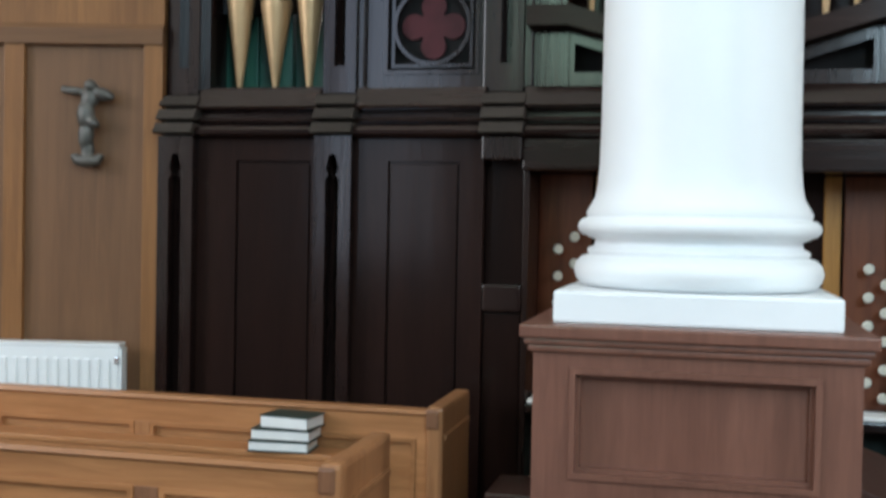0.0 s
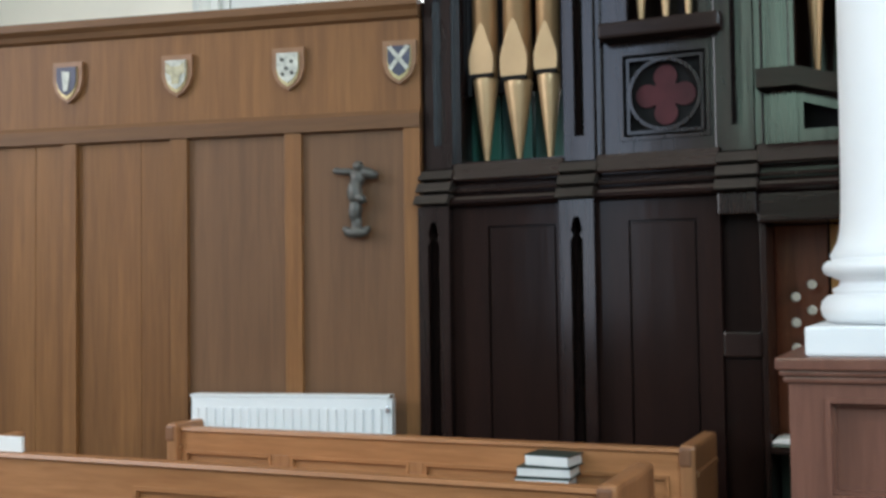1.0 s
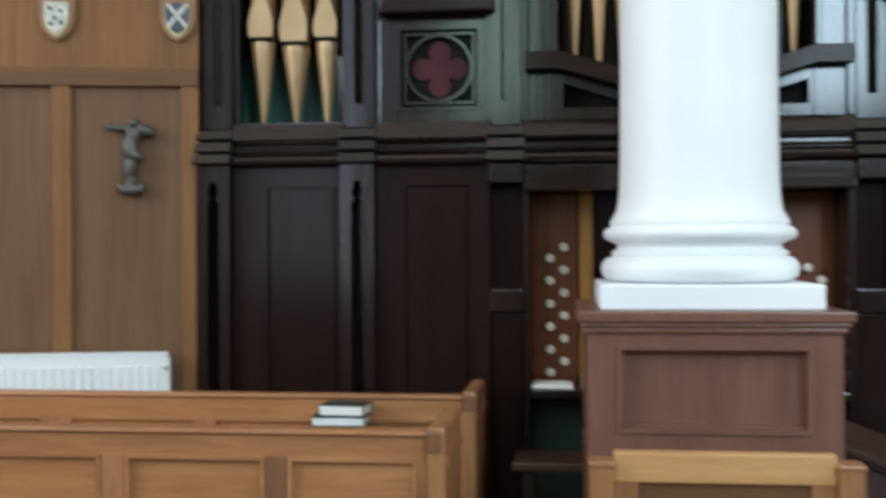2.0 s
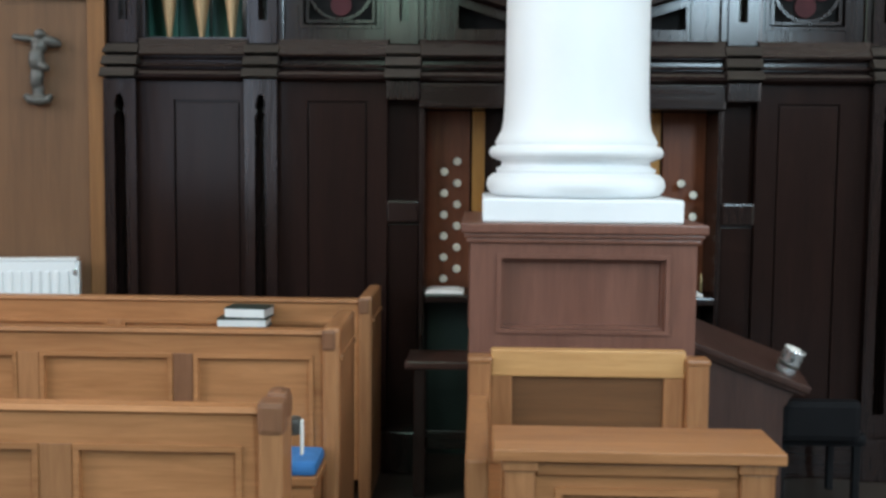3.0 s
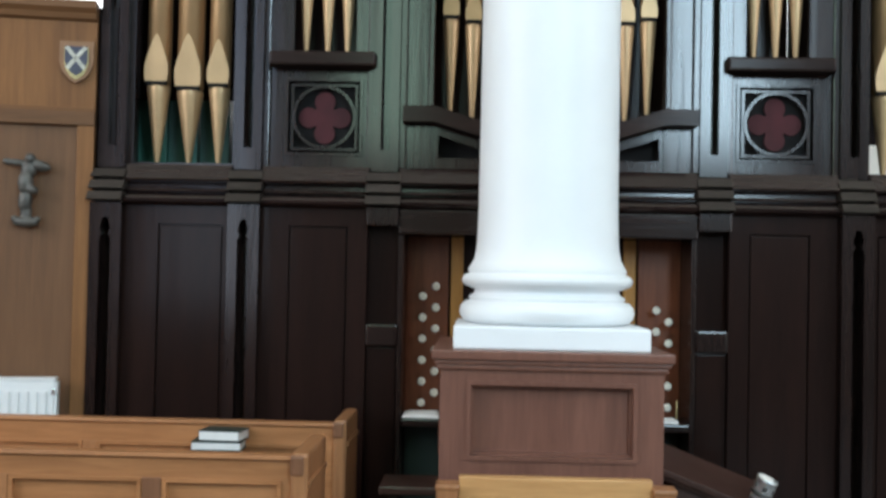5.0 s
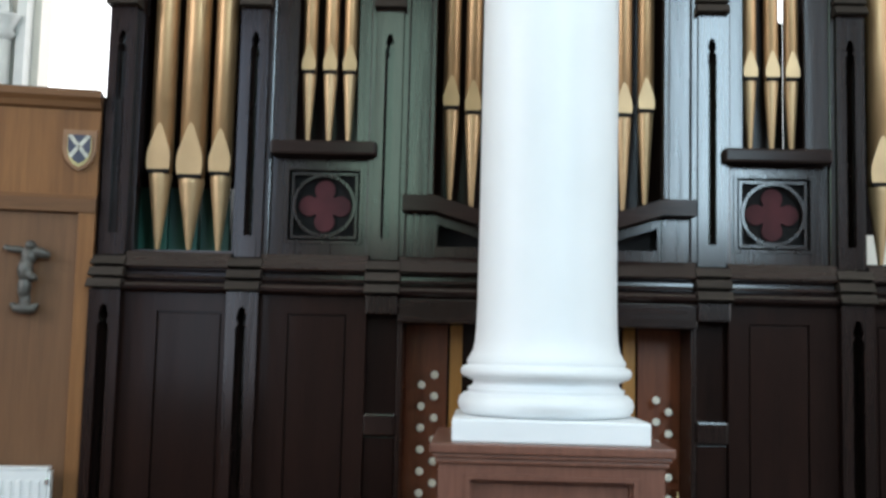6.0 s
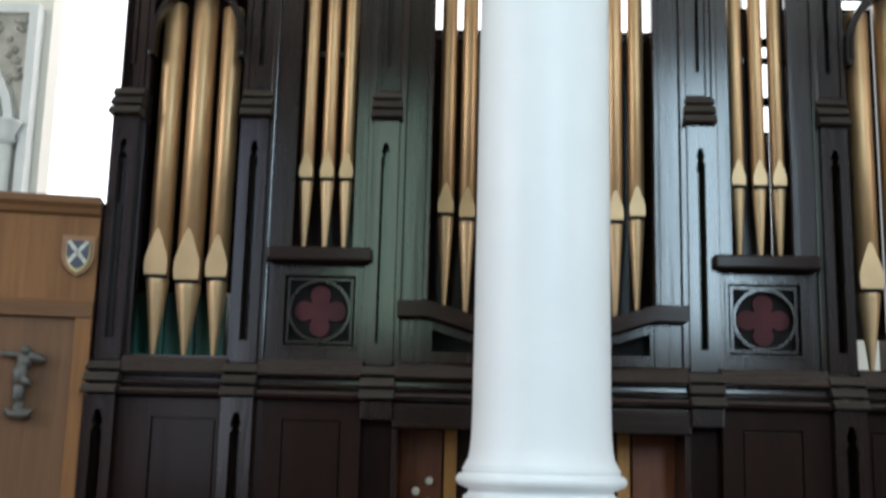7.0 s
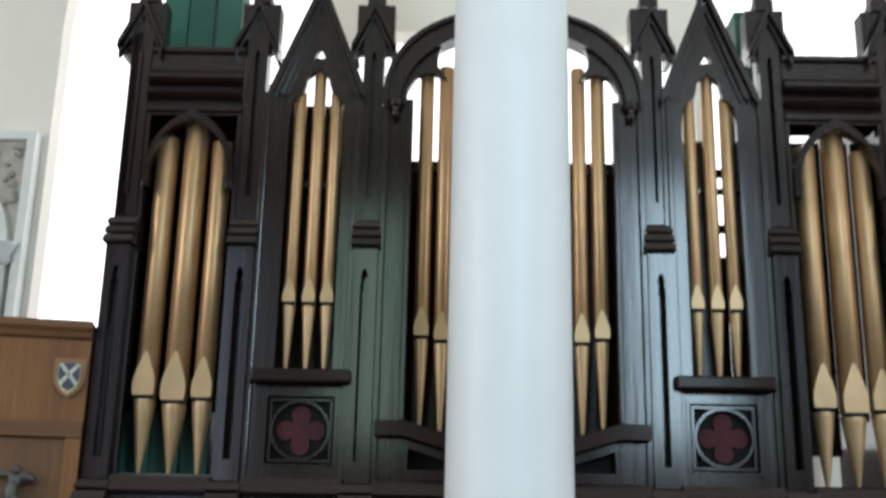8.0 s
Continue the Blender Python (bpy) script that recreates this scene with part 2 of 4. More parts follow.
def notch(cx, w, z0, spring, top):
    """The arch line alone, from its left foot over the point to its right foot."""
    p = pointed(cx, w, z0, spring, top)
    return [p[0], *p[2:][::-1], p[1]]


def lathe(profile, cx, cy, n=40, bm=None):
    """Turns a profile of (radius, height) round an upright axis."""
    bm = bm or bmesh.new()
    rows = [[bm.verts.new((cx + r * math.cos(2 * math.pi * i / n), cy + r * math.sin(2 * math.pi * i / n), z)) for i in range(n)] for r, z in profile]
    for a, b in zip(rows, rows[1:]):
        for i in range(n):
            bm.faces.new((a[i], a[(i + 1) % n], b[(i + 1) % n], b[i])).smooth = True
    bm.faces.new(rows[0][::-1])
    bm.faces.new(rows[-1])
    return bm


def bead(points, y0, y1, bm=None):
    """A moulding: a profile of (y, z) run along x from y0 to y1 (which are x values)."""
    bm = bm or bmesh.new()
    a = [bm.verts.new((y0, y, z)) for y, z in points]
    b = [bm.verts.new((y1, y, z)) for y, z in points]
    n = len(points)
    for i in range(n):
        bm.faces.new((a[i], a[(i + 1) % n], b[(i + 1) % n], b[i]))
    bm.faces.new(a[::-1])
    bm.faces.new(b)
    return bm


def structure(ob, label="", category=""):
    return tagged(ob, label, category, kind="structure")


# ---- the hall ----
structure(part("floor", box(HALL_W, HALL_E, HALL_S, HALL_N, -0.2, 0, 0), M_FLOOR), "dark worn floor boards of the church", "floor")
structure(part("ceiling", box(HALL_W, HALL_E, HALL_S, HALL_N, HALL_H, HALL_H + 0.2, 0), M_PLASTER), "pale plastered ceiling", "ceiling")
WINDOWS_N = [pointed(-2.16, 1.9, 2.3, 5.2, 6.7), pointed(0.05, 2.6, 2.3, 4.55, 5.2), pointed(2.42, 2.04, 2.3, 5.2, 6.7)]
structure(part("wall_north", plate(rect(HALL_W, HALL_E, 0, HALL_H), HALL_N, HALL_N + 0.18, WINDOWS_N), M_PLASTER), "cream plastered wall behind the organ", "wall")


def side_wall(name, label, m, length, holes, surface=M_PLASTER):
    ob = part(name, plate(rect(0, length, 0, HALL_H), 0, 0.4, holes), surface)
    ob.matrix_world = m
    return structure(ob, label, "wall")


LN = HALL_N - HALL_S
side_wall("wall_west", "cream plastered side wall with a tall window", pose(HALL_W - 0.4, HALL_S, 0, 0, 0, 90) @ pose(0, -0.4, 0), LN, [rect(3.1, 6.7, 2.1, 5.7)])
side_wall("wall_east", "cream plastered side wall with a tall window", pose(HALL_E + 0.4, HALL_N, 0, 0, 0, -90) @ pose(0, -0.4, 0), LN, [rect(LN - 6.7, LN - 3.1, 2.1, 5.7)])
# unseen wall, coloured dark to keep its reflection off the organ front
side_wall("wall_south", "unseen end wall with stained glass windows, darkened for the organ's reflections", pose(HALL_W, HALL_S - 0.4, 0), HALL_E - HALL_W, [rect(1.9, 3.2, 1.0, 6.0), rect(4.35, 5.65, 2.9, 6.5), rect(8.65, 9.85, 2.7, 6.7)], M_DIM)
bd = part("backdrop", box(-9, 9, 4.4, 4.45, -0.5, 10, 0), M_SKY)
structure(bd, "bright overcast sky outside the windows", "sky")

# ---- organ case ----
XA, XB, XC = -2.005, -1.375, -0.745
case = thing("pipe_organ_case", "tall dark-stained gothic oak pipe organ case with gilt pipes", "organ case")


def weathering(x, half, z0, y0, back):
    """Three sloped steps with drip gaps, each set back from the one below."""
    for k in range(3):
        z, y = z0 + 0.054 * k, y0 + 0.026 * k
        step = bead([(y, z + 0.004), (y + 0.03, z + 0.042), (back, z + 0.042), (back, z), (y + 0.006, z)], x - half, x + half)
        part("weathering", step, M_STEP, case, "sloped oak weathering painted paler for the light it catches")


def buttress(x, lower_slot):
    hw = 0.072
    # foot and lower shaft
    part("buttress_plinth", box(x - hw - 0.02, x + hw + 0.02, -0.07, 0.2, 0, 0.19, 0.008), M_DARK, case)
    if lower_slot:
        low = plate(rect(x - hw, x + hw, 0.19, 1.75), -0.02, 0.03, [lancet(x, 0.052, 0.29, 1.685)])
        part("lower_buttress", low, M_DARK, case)
        part("slot_back", box(x - hw, x + hw, 0.08, 0.16, 0.19, 1.75, 0), M_DARK, case)
        for t in (-1, 1):
            part("slot_side", box(x + t * (hw - 0.011) - 0.011, x + t * (hw - 0.011) + 0.011, 0.031, 0.079, 0.19, 1.75, 0), M_DARK, case)
    else:
        part("bracket", box(x - hw, x + hw, -0.015, 0.16, 1.665, 1.75, 0.006), M_DARK, case)
        part("niche_back", box(x - hw - 0.002, x + hw + 0.002, 0.1, 0.16, 1.22, 1.665, 0), M_PANEL, case)
        part("lower_buttress", box(x - hw, x + hw, 0.03, 0.16, 1.12, 1.22, 0.01), M_DARK, case)
        part("lower_buttress", box(x - hw + 0.003, x + hw - 0.003, 0.05, 0.16, 0.19, 1.115, 0.004), M_PANEL, case)
    weathering(x, 0.078, 1.757, -0.06, 0.17)
    # middle shaft with its slot
    hw = 0.062
    mid = plate(rect(x - hw, x + hw, 1.915, 3.1), 0.045, 0.085, [lancet(x, 0.042, 2.015, 2.975)])
    part("middle_buttress", mid, M_DARK, case)
    part("slot_back", box(x - hw, x + hw, 0.13, 0.2, 1.915, 3.1, 0), M_DARK, case)
    for t in (-1, 1):
        part("slot_side", box(x + t * (hw - 0.01) - 0.01, x + t * (hw - 0.01) + 0.01, 0.086, 0.129, 1.915, 3.1, 0), M_DARK, case)
    weathering(x, 0.074, 3.09, 0.0, 0.2)
    # upper shaft, narrow groove, gablet and pinnacle
    hw = 0.056
    top = plate([(x - hw, 3.25), (x + hw, 3.25), (x + hw, 4.28), (x, 4.42), (x - hw, 4.28)], 0.1, 0.13, [lancet(x, 0.026, 3.37, 4.2)])
    part("upper_buttress", top, M_DARK, case)
    part("slot_back", box(x - hw, x + hw, 0.145, 0.22, 3.265, 4.27, 0), M_DARK, case)
    part("gablet_body", box(x - 0.104, x + 0.104, 0.135, 0.25, 4.235, 4.5, 0.006), M_DARK, case)
    for w, z, t, y0, y1 in ((0.122, 4.185, 0.045, 0.045, 0.12), (0.092, 4.19, 0.03, 0.075, 0.118)):
        top = z + 0.04 + w * 2.2
        chevron = plate([(x - w, z), (x, top - t - 0.01), (x + w, z), (x + w, z + 0.035), (x, top), (x - w, z + 0.035)], y0, y1)
        part("gablet_moulding", chevron, M_DARK, case)
    for s in (-1, 1):
        part("gablet_drop", plate([(x + s * 0.118, 4.19), (x + s * 0.09, 4.19), (x + s * 0.112, 4.13)], 0.06, 0.1), M_DARK, case)
        part("gablet_side", box(x + s * 0.1 - 0.012, x + s * 0.1 + 0.012, 0.12, 0.25, 4.17, 4.26, 0.003), M_DARK, case)
    spire = box(x - 0.05, x + 0.05, 0.12, 0.22, 4.495, 4.56, 0.006)
    bmesh.ops.create_cone(spire, cap_ends=True, segments=4, radius1=0.062, radius2=0.03, depth=0.5, matrix=pose(x, 0.17, 4.8, 0, 0, 45))
    part("pinnacle", spire, M_DARK, case)


for s in (-1, 1):
    buttress(s * XA, True)
    buttress(s * XB, True)
    buttress(s * XC, False)

CORNICE = [(0.02, 1.742), (-0.012, 1.748), (-0.024, 1.758), (-0.026, 1.772), (-0.016, 1.784), (0.03, 1.786), (0.035, 1.80),
           (0.012, 1.804), (0.008, 1.812), (0.014, 1.82), (0.04, 1.823), (0.045, 1.85), (0.005, 1.853), (0.0, 1.862),
           (0.05, 1.932), (0.2, 1.935), (0.2, 1.742)]


def base_bay(x0, x1, px0, px1):
    """A dark panelled bay below the string course."""
    part("cornice", bead(CORNICE, x0, x1), M_DARKX, case)
    part("frame", plate(rect(x0, x1, 0.17, 1.75), 0.03, 0.07, [rect(px0, px1, 0.32, 1.66)]), M_PANEL, case)
    p = box(px0 - 0.01, px1 + 0.01, 0.046, 0.1, 0.31, 1.67, 0)
    box(px0 + 0.008, px1 - 0.008, 0.036, 0.09, 0.34, 1.65, 0.003, p)
    part("panel", p, M_PANEL, case)
    part("base_board", box(x0, x1, -0.03, 0.12, 0, 0.17, 0.008), M_DARKX, case)


HB = 0.072
for s in (-1, 1):
    a, b = sorted((-s * XA, -s * XB))
    base_bay(a + HB, b - HB, *sorted((s * 1.775, s * 1.475)))
    a, b = sorted((-s * XB, -s * XC))
    base_bay(a + HB, b - HB, *sorted((s * 1.175, s * 0.905)))


def organ_pipe(x, y, tip, mouth, top, r, group, label):
    """A gilt front pipe: conical foot, dark mouth, leaf-shaped lip and long body."""
    p = thing("organ_pipe", label, "organ pipe", group)
    part("foot", lathe([(0.008, tip), (0.012, tip + 0.02), (r * 0.97, mouth - 0.03), (r, mouth - 0.012), (r * 0.95, mouth - 0.004)], x, y, 20), M_LIP, p)
    part("body", lathe([(r * 0.92, mouth - 0.01), (r * 0.92, mouth + 0.008), (r, mouth + 0.012), (r, top - 0.01), (r * 0.93, top)], x, y, 28), M_PIPE, p)
    part("mouth", box(x - r * 0.86, x + r * 0.86, y - r * 1.0, y - r * 0.5, mouth - 0.006, mouth + 0.01, 0), M_BLACK, p)
    h = r * 4.2
    lip = bmesh.new()
    half = [(0.93, 0.011), (1.0, 0.2 * h), (0.98, 0.36 * h), (0.84, 0.5 * h), (0.62, 0.66 * h), (0.42, 0.8 * h), (0.24, 0.92 * h)]
    outline = half + [(0, h)] + [(-u, v) for u, v in half[::-1]]
    plate([(x + u * r, mouth + v) for u, v in outline], y - r * 1.02, y - r * 0.35, bm=lip)
    part("lip", lip, M_LIP, p)
    return p


# outer towers: three large pipes under a pointed head and a moulded top
for s in (-1, 1):
    cx = s * 1.69
    a, b = cx - 0.253, cx + 0.253
    part("tower_frame", plate(rect(a, b, 1.93, 3.84), 0.1, 0.15, [rect(cx - 0.232, cx + 0.232, 1.945, 3.82)]), M_DARK, case)
    part("arch_rib", plate(notch(cx, 0.462, 3.42, 3.5, 3.835) + notch(cx, 0.405, 3.42, 3.5, 3.775)[::-1], 0.06, 0.115), M_DARK, case)
    part("arch_moulding", plate(notch(cx, 0.43, 3.42, 3.5, 3.805) + notch(cx, 0.405, 3.42, 3.5, 3.778)[::-1], 0.045, 0.06), M_DARK, case)
    for t in (-1, 1):
        part("impost", box(cx + t * 0.218 - 0.016, cx + t * 0.218 + 0.016, 0.045, 0.115, 3.40, 3.425, 0.005), M_DARK, case)
    TOP = [(0.1, 3.83), (0.085, 3.84), (0.085, 3.87), (0.1, 3.88), (0.105, 3.9), (0.075, 3.915), (0.06, 3.93), (0.07, 3.945),
           (0.105, 3.955), (0.11, 3.985), (0.07, 4.0), (0.05, 4.015), (0.05, 4.04), (0.09, 4.06), (0.1, 4.075), (0.1, 4.165),
           (0.08, 4.18), (0.08, 4.205), (0.1, 4.215), (0.3, 4.22), (0.3, 3.83)]
    part("tower_cornice", bead(TOP, a, b), M_DARKX, case)
    for dx, r, m, top in ((-0.105, 0.056, 2.318, 3.71), (0.045, 0.062, 2.295, 3.815), (0.185, 0.052, 2.312, 3.69)):
        organ_pipe(cx + dx - 0.037, 0.178, 1.935, m, top, r, "large tower pipes", "large gilt metal organ pipe in the outer tower")

# gabled bays with a quatrefoil panel and three slender pipes
for s in (-1, 1):
    cx = s * 1.035
    a, b = -s * XB, -s * XC
    a, b = min(a, b) + 0.06, max(a, b) - 0.06
    part("bay_mullion", box(a, a + 0.03, 0.07, 0.09, 1.93, 3.95, 0.006), M_DARK, case)
    part("bay_mullion", box(b - 0.03, b, 0.07, 0.09, 1.93, 3.95, 0.006), M_DARK, case)
    part("pipe_shelf", box(cx - 0.243, cx + 0.243, -0.01, 0.2, 2.39, 2.455, 0.012), M_BEAM, case)
    part("quatrefoil_frame", plate(rect(a, b, 1.93, 2.4), 0.095, 0.14, [rect(cx - 0.182, cx + 0.182, 1.985, 2.348)]), M_DARK, case)
    part("outer_moulding", plate(rect(cx - 0.181, cx + 0.181, 1.986, 2.347), 0.085, 0.105, [rect(cx - 0.166, cx + 0.166, 2.001, 2.332)]), M_DARK, case)
    part("inner_moulding", plate(rect(cx - 0.155, cx + 0.155, 2.012, 2.322), 0.1, 0.125, [rect(cx - 0.142, cx + 0.142, 2.025, 2.309)]), M_DARK, case)
    part("roundel", plate(ring(cx, 2.167, 0.148, 40), 0.092, 0.12, [ring(cx, 2.167, 0.134, 40)]), M_DARK, case)
    # black sheet stands for the shade behind the quatrefoil
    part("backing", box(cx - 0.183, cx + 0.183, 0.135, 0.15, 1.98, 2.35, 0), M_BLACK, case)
    quat = []
    for k in range(4):
        a0 = 45 + 90 * k
        lx, lz = cx + 0.074 * math.cos(radians(90 * k + 90)), 2.167 + 0.074 * math.sin(radians(90 * k + 90))
        quat += ring(lx, lz, 0.048, 10, 90 * k + 90 - 128, 90 * k + 90 + 128)
    part("quatrefoil", plate(quat, 0.122, 0.134), M_MAROON, case, "maroon cloth quatrefoil")
    gable = plate([(cx - 0.25, 2.456), *notch(cx, 0.288, 2.456, 3.80, 4.09), (cx + 0.25, 2.456), (cx + 0.25, 3.95), (cx, 4.55), (cx - 0.25, 3.95)], 0.082, 0.13,
                  [[(cx - 0.03, 4.15), (cx + 0.03, 4.15), (cx, 4.21)]])
    part("gable", gable, M_DARK, case)
    for t in (-1, 1):
        rake = plate([(cx + t * 0.256, 3.905), (cx + t * 0.256, 3.955), (cx, 4.61), (cx, 4.54), (cx + t * 0.225, 3.945)], 0.04, 0.15)
        plate([(cx + t * 0.21, 3.925), (cx + t * 0.21, 3.955), (cx, 4.49), (cx, 4.455), (cx + t * 0.19, 3.945)], 0.06, 0.1, bm=rake)
        plate([(cx + t * 0.175, 3.925), (cx + t * 0.175, 3.95), (cx, 4.40), (cx, 4.375), (cx + t * 0.16, 3.94)], 0.068, 0.1, bm=rake)
        part("rake_moulding", rake, M_DARK, case)
        cusp = plate([(cx + t * 0.16, 3.86), (cx + t * 0.16, 3.98), (cx + t * 0.055, 4.05), (cx + t * 0.065, 3.985), (cx + t * 0.075, 3.95), (cx + t * 0.11, 3.93)], 0.08, 0.12)
        part("cusp", cusp, M_DARK, case)
    part("finial", box(cx - 0.03, cx + 0.03, 0.08, 0.14, 4.5, 4.85, 0.01), M_DARK, case)
    for dx, top in ((-0.097, 3.97), (0.004, 4.12), (0.097, 3.97)):
        organ_pipe(cx + dx, 0.14, 2.46, 2.803, top, 0.033, "slender bay pipes", "slender gilt organ pipe above the quatrefoil panel")

# centre bay: arched head, falling pipe shelf, pipes
a, b = XC + 0.06, -XC - 0.06
arch_o = [(0.665, 3.86), *[(0.665 * math.cos(radians(t)) ** 0.9, 3.88 + 0.53 * math.sin(radians(t)) ** 0.9) for t in range(4, 88, 7)]]
outer = arch_o + [(0, 4.43)] + [(-x, z) for x, z in arch_o[::-1]]
arch_i = [(0.595, 3.86), *[(0.595 * math.cos(radians(t)) ** 0.95, 3.87 + 0.45 * math.sin(radians(t)) ** 0.95) for t in range(6, 90, 8)]]
inner = arch_i + [(0, 4.32)] + [(-x, z) for x, z in arch_i[::-1]]
part("centre_arch", plate(outer + inner[::-1], 0.04, 0.16), M_DARK, case)
hood = [(x * 1.03, z + 0.02) for x, z in arch_o]
hood = hood + [(0, 4.46)] + [(-x, z) for x, z in hood[::-1]]
part("hood_moulding", plate(hood + outer[::-1], 0.015, 0.12), M_DARKX, case)
for s in (-1, 1):
    part("centre_stile", plate(rect(*sorted((s * 0.685, s * 0.525)), 1.93, 3.92), 0.08, 0.14), M_DARK, case)
    part("centre_mullion", box(*sorted((s * 0.685, s * 0.65)), 0.06, 0.08, 1.93, 3.9, 0.006), M_DARK, case)
    part("centre_mullion", box(*sorted((s * 0.555, s * 0.525)), 0.06, 0.08, 2.22, 3.9, 0.006), M_DARK, case)
    part("corbel", lathe([(0.004, 3.79), (0.022, 3.808), (0.024, 3.83), (0.012, 3.845), (0.034, 3.862), (0.044, 3.89)], s * 0.618, 0.045, 16), M_DARK, case)
    cus = [(s * x, z) for x, z in ((0.6, 3.88), (0.595, 4.0), (0.52, 4.14), (0.45, 4.22), (0.36, 4.28), (0.40, 4.17), (0.40, 4.11), (0.35, 4.035), (0.44, 4.075), (0.51, 4.05), (0.555, 3.97), (0.57, 3.88))]
    part("cusp", plate(cus, 0.07, 0.12), M_DARK, case)
    beam = plate([(s * 0.665, 2.14), (s * 0.52, 2.14), (0, 1.985), (0, 2.055), (s * 0.52, 2.212), (s * 0.665, 2.212)], -0.01, 0.2)
    part("pipe_shelf", beam, M_BEAM, case)
    spandrel = plate([(s * 0.53, 1.93), (0, 1.93), (0, 1.98), (s * 0.53, 2.14)], 0.09, 0.14, [[(s * 0.505, 1.985), (s * 0.18, 1.985), (s * 0.505, 2.09)]])
    part("spandrel", spandrel, M_DARK, case)
    # black sheet painted as the shade behind the pierced spandrel
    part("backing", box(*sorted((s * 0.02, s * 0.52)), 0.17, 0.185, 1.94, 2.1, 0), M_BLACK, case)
part("cornice", bead(CORNICE, XC + HB, -XC - HB), M_DARKX, case)
for k in range(5):
    for s in (-1, 1):
        x = 0.456 - 0.103 * k
        organ_pipe(s * x, 0.15, 2.195 - 0.03 * k, 2.643 - 0.021 * k, min(4.08 + 0.05 * k, 4.28), 0.038, "centre bay pipes", "gilt organ pipe in the arched centre bay")
for s in (-1, 1):
    part("pipe_rail", box(*sorted((s * 0.02, s * 0.53)), 0.19, 0.21, 3.55, 3.585, 0.004), M_DARKX, case)
    part("pipe_rail", box(*sorted((s * 0.86, s * 1.2)), 0.19, 0.21, 3.45, 3.485, 0.004), M_DARKX, case)

# inner soundboards and bass pipes
part("soundboard", box(-2.0, 1.45, 0.32, 1.2, 0.0, 1.9, 0.01), M_PANEL, case)
for x0, x1, top in ((-1.4, -0.63, 4.02), (-0.62, 0.62, 3.70), (0.63, 1.142, 3.84), (1.178, 1.42, 4.06)):
    part("swell_box", box(x0, x1, 0.42, 0.45 if x0 > 0.6 else 1.1, 1.9, top, 0.006), M_PANEL, case)
part("swell_box", box(1.143, 1.177, 0.44, 0.46, 1.9, 3.18, 0.004), M_PANEL, case)
for x0, x1, z0 in ((1.43, 1.716, 2.12), (1.734, 1.87, 2.3), (1.888, 2.0, 2.3)):
    part("swell_shutter", box(x0, x1, 0.42, 0.44, z0, 3.84, 0.003), M_PANEL, case)
part("swell_shutter", box(-2.0, -1.43, 0.37, 0.39, 2.28, 3.9, 0.003), M_PANEL, case)
part("closing_strip", box(-2.125, -2.0, 0.085, 0.13, 0, 2.66, 0.003), M_DARK, case)
for z in (3.3, 3.62):
    part("pipe_rail", box(1.13, 1.19, 0.40, 0.42, z, z + 0.05, 0.004), M_DARKX, case)
part("side_panel", box(-2.06, -2.0, 0.1, 1.3, 0, 4.3, 0.004), M_DARK, case)
part("side_panel", box(2.0, 2.06, 0.1, 1.3, 0, 4.3, 0.004), M_DARK, case)
for x in (-1.93, -1.78, -1.62):
    w = thing("wooden_bass_pipe", "square green-painted wooden bass pipe inside the organ", "organ pipe", "green bass pipes")
    b2 = box(x - 0.072, x + 0.072, 0.42, 0.6, 1.9, 4.75, 0.006)
    part("body", b2, M_GREEN, w)
    part("cap", box(x - 0.075, x + 0.075, 0.415, 0.605, 4.75, 4.8, 0.006), M_GREEN, w)
for x in (1.35,):
    w = thing("wooden_bass_pipe", "square green-painted wooden bass pipe inside the organ", "organ pipe", "green bass pipes")
    part("body", box(x - 0.06, x + 0.06, 0.42, 0.6, 1.9, 4.6, 0.006), M_GREEN, w)
    part("cap", box(x - 0.064, x + 0.064, 0.415, 0.605, 4.6, 4.64, 0.006), M_GREEN, w)

# ---- organ console in the centre bay ----
console = thing("organ_console", "organ console recess with ivory stop knobs and keys", "organ console")
part("lintel", box(XC + HB, -XC - HB, 0.0, 0.16, 1.63, 1.742, 0.008), M_DARKX, console)
for s in (-1, 1):
    part("side_panel", box(*sorted((s * 0.673, s * 0.65)), 0.04, 0.45, 0.0, 1.63, 0.004), M_DARK, console)
    jamb = part("stop_jamb", box(*sorted((s * 0.65, s * 0.45)), 0.30, 0.34, 0.75, 1.63, 0.004), M_RED, console, "red-stained stop jamb")
    for col in range(2):
        for k in range(6):
            x = s * (0.568 - 0.061 * col) if s < 0 else (0.586 - 0.057 * col)
            z = (1.347 + 0.048 * col if s < 0 else 1.249 + 0.053 * col) - 0.1 * k
            if z < 0.84:
                continue
            kb = lathe([(0.006, 0), (0.006, 0.05), (0.0175, 0.055), (0.0195, 0.066), (0.014, 0.072)], 0, 0, 16)
            kn = part("stop_knob", kb, M_IVORY, jamb, "round ivory stop knob")
            kn.matrix_basis = pose(x, 0.302, z, 90, 0, 0)
part("music_board", box(-0.45, 0.45, 0.33, 0.36, 1.0, 1.63, 0.004), M_GOLDW, console, "golden oak board behind the music desk")
for x in (-0.41, 0.41):
    part("trim", box(x - 0.03, x + 0.03, 0.30, 0.332, 0.8, 1.63, 0.006), M_GOLDW, console)
part("music_desk", box(-0.33, 0.33, 0.26, 0.3, 0.98, 1.32, 0.01), M_RED, console)
part("key_shelf", box(-0.645, 0.645, 0.0, 0.4, 0.765, 0.80, 0.006), M_DARKX, console)
part("knee_panel", box(-0.645, 0.645, 0.28, 0.3, 0.0, 0.765, 0), M_COVER, console, "dark green knee panel")
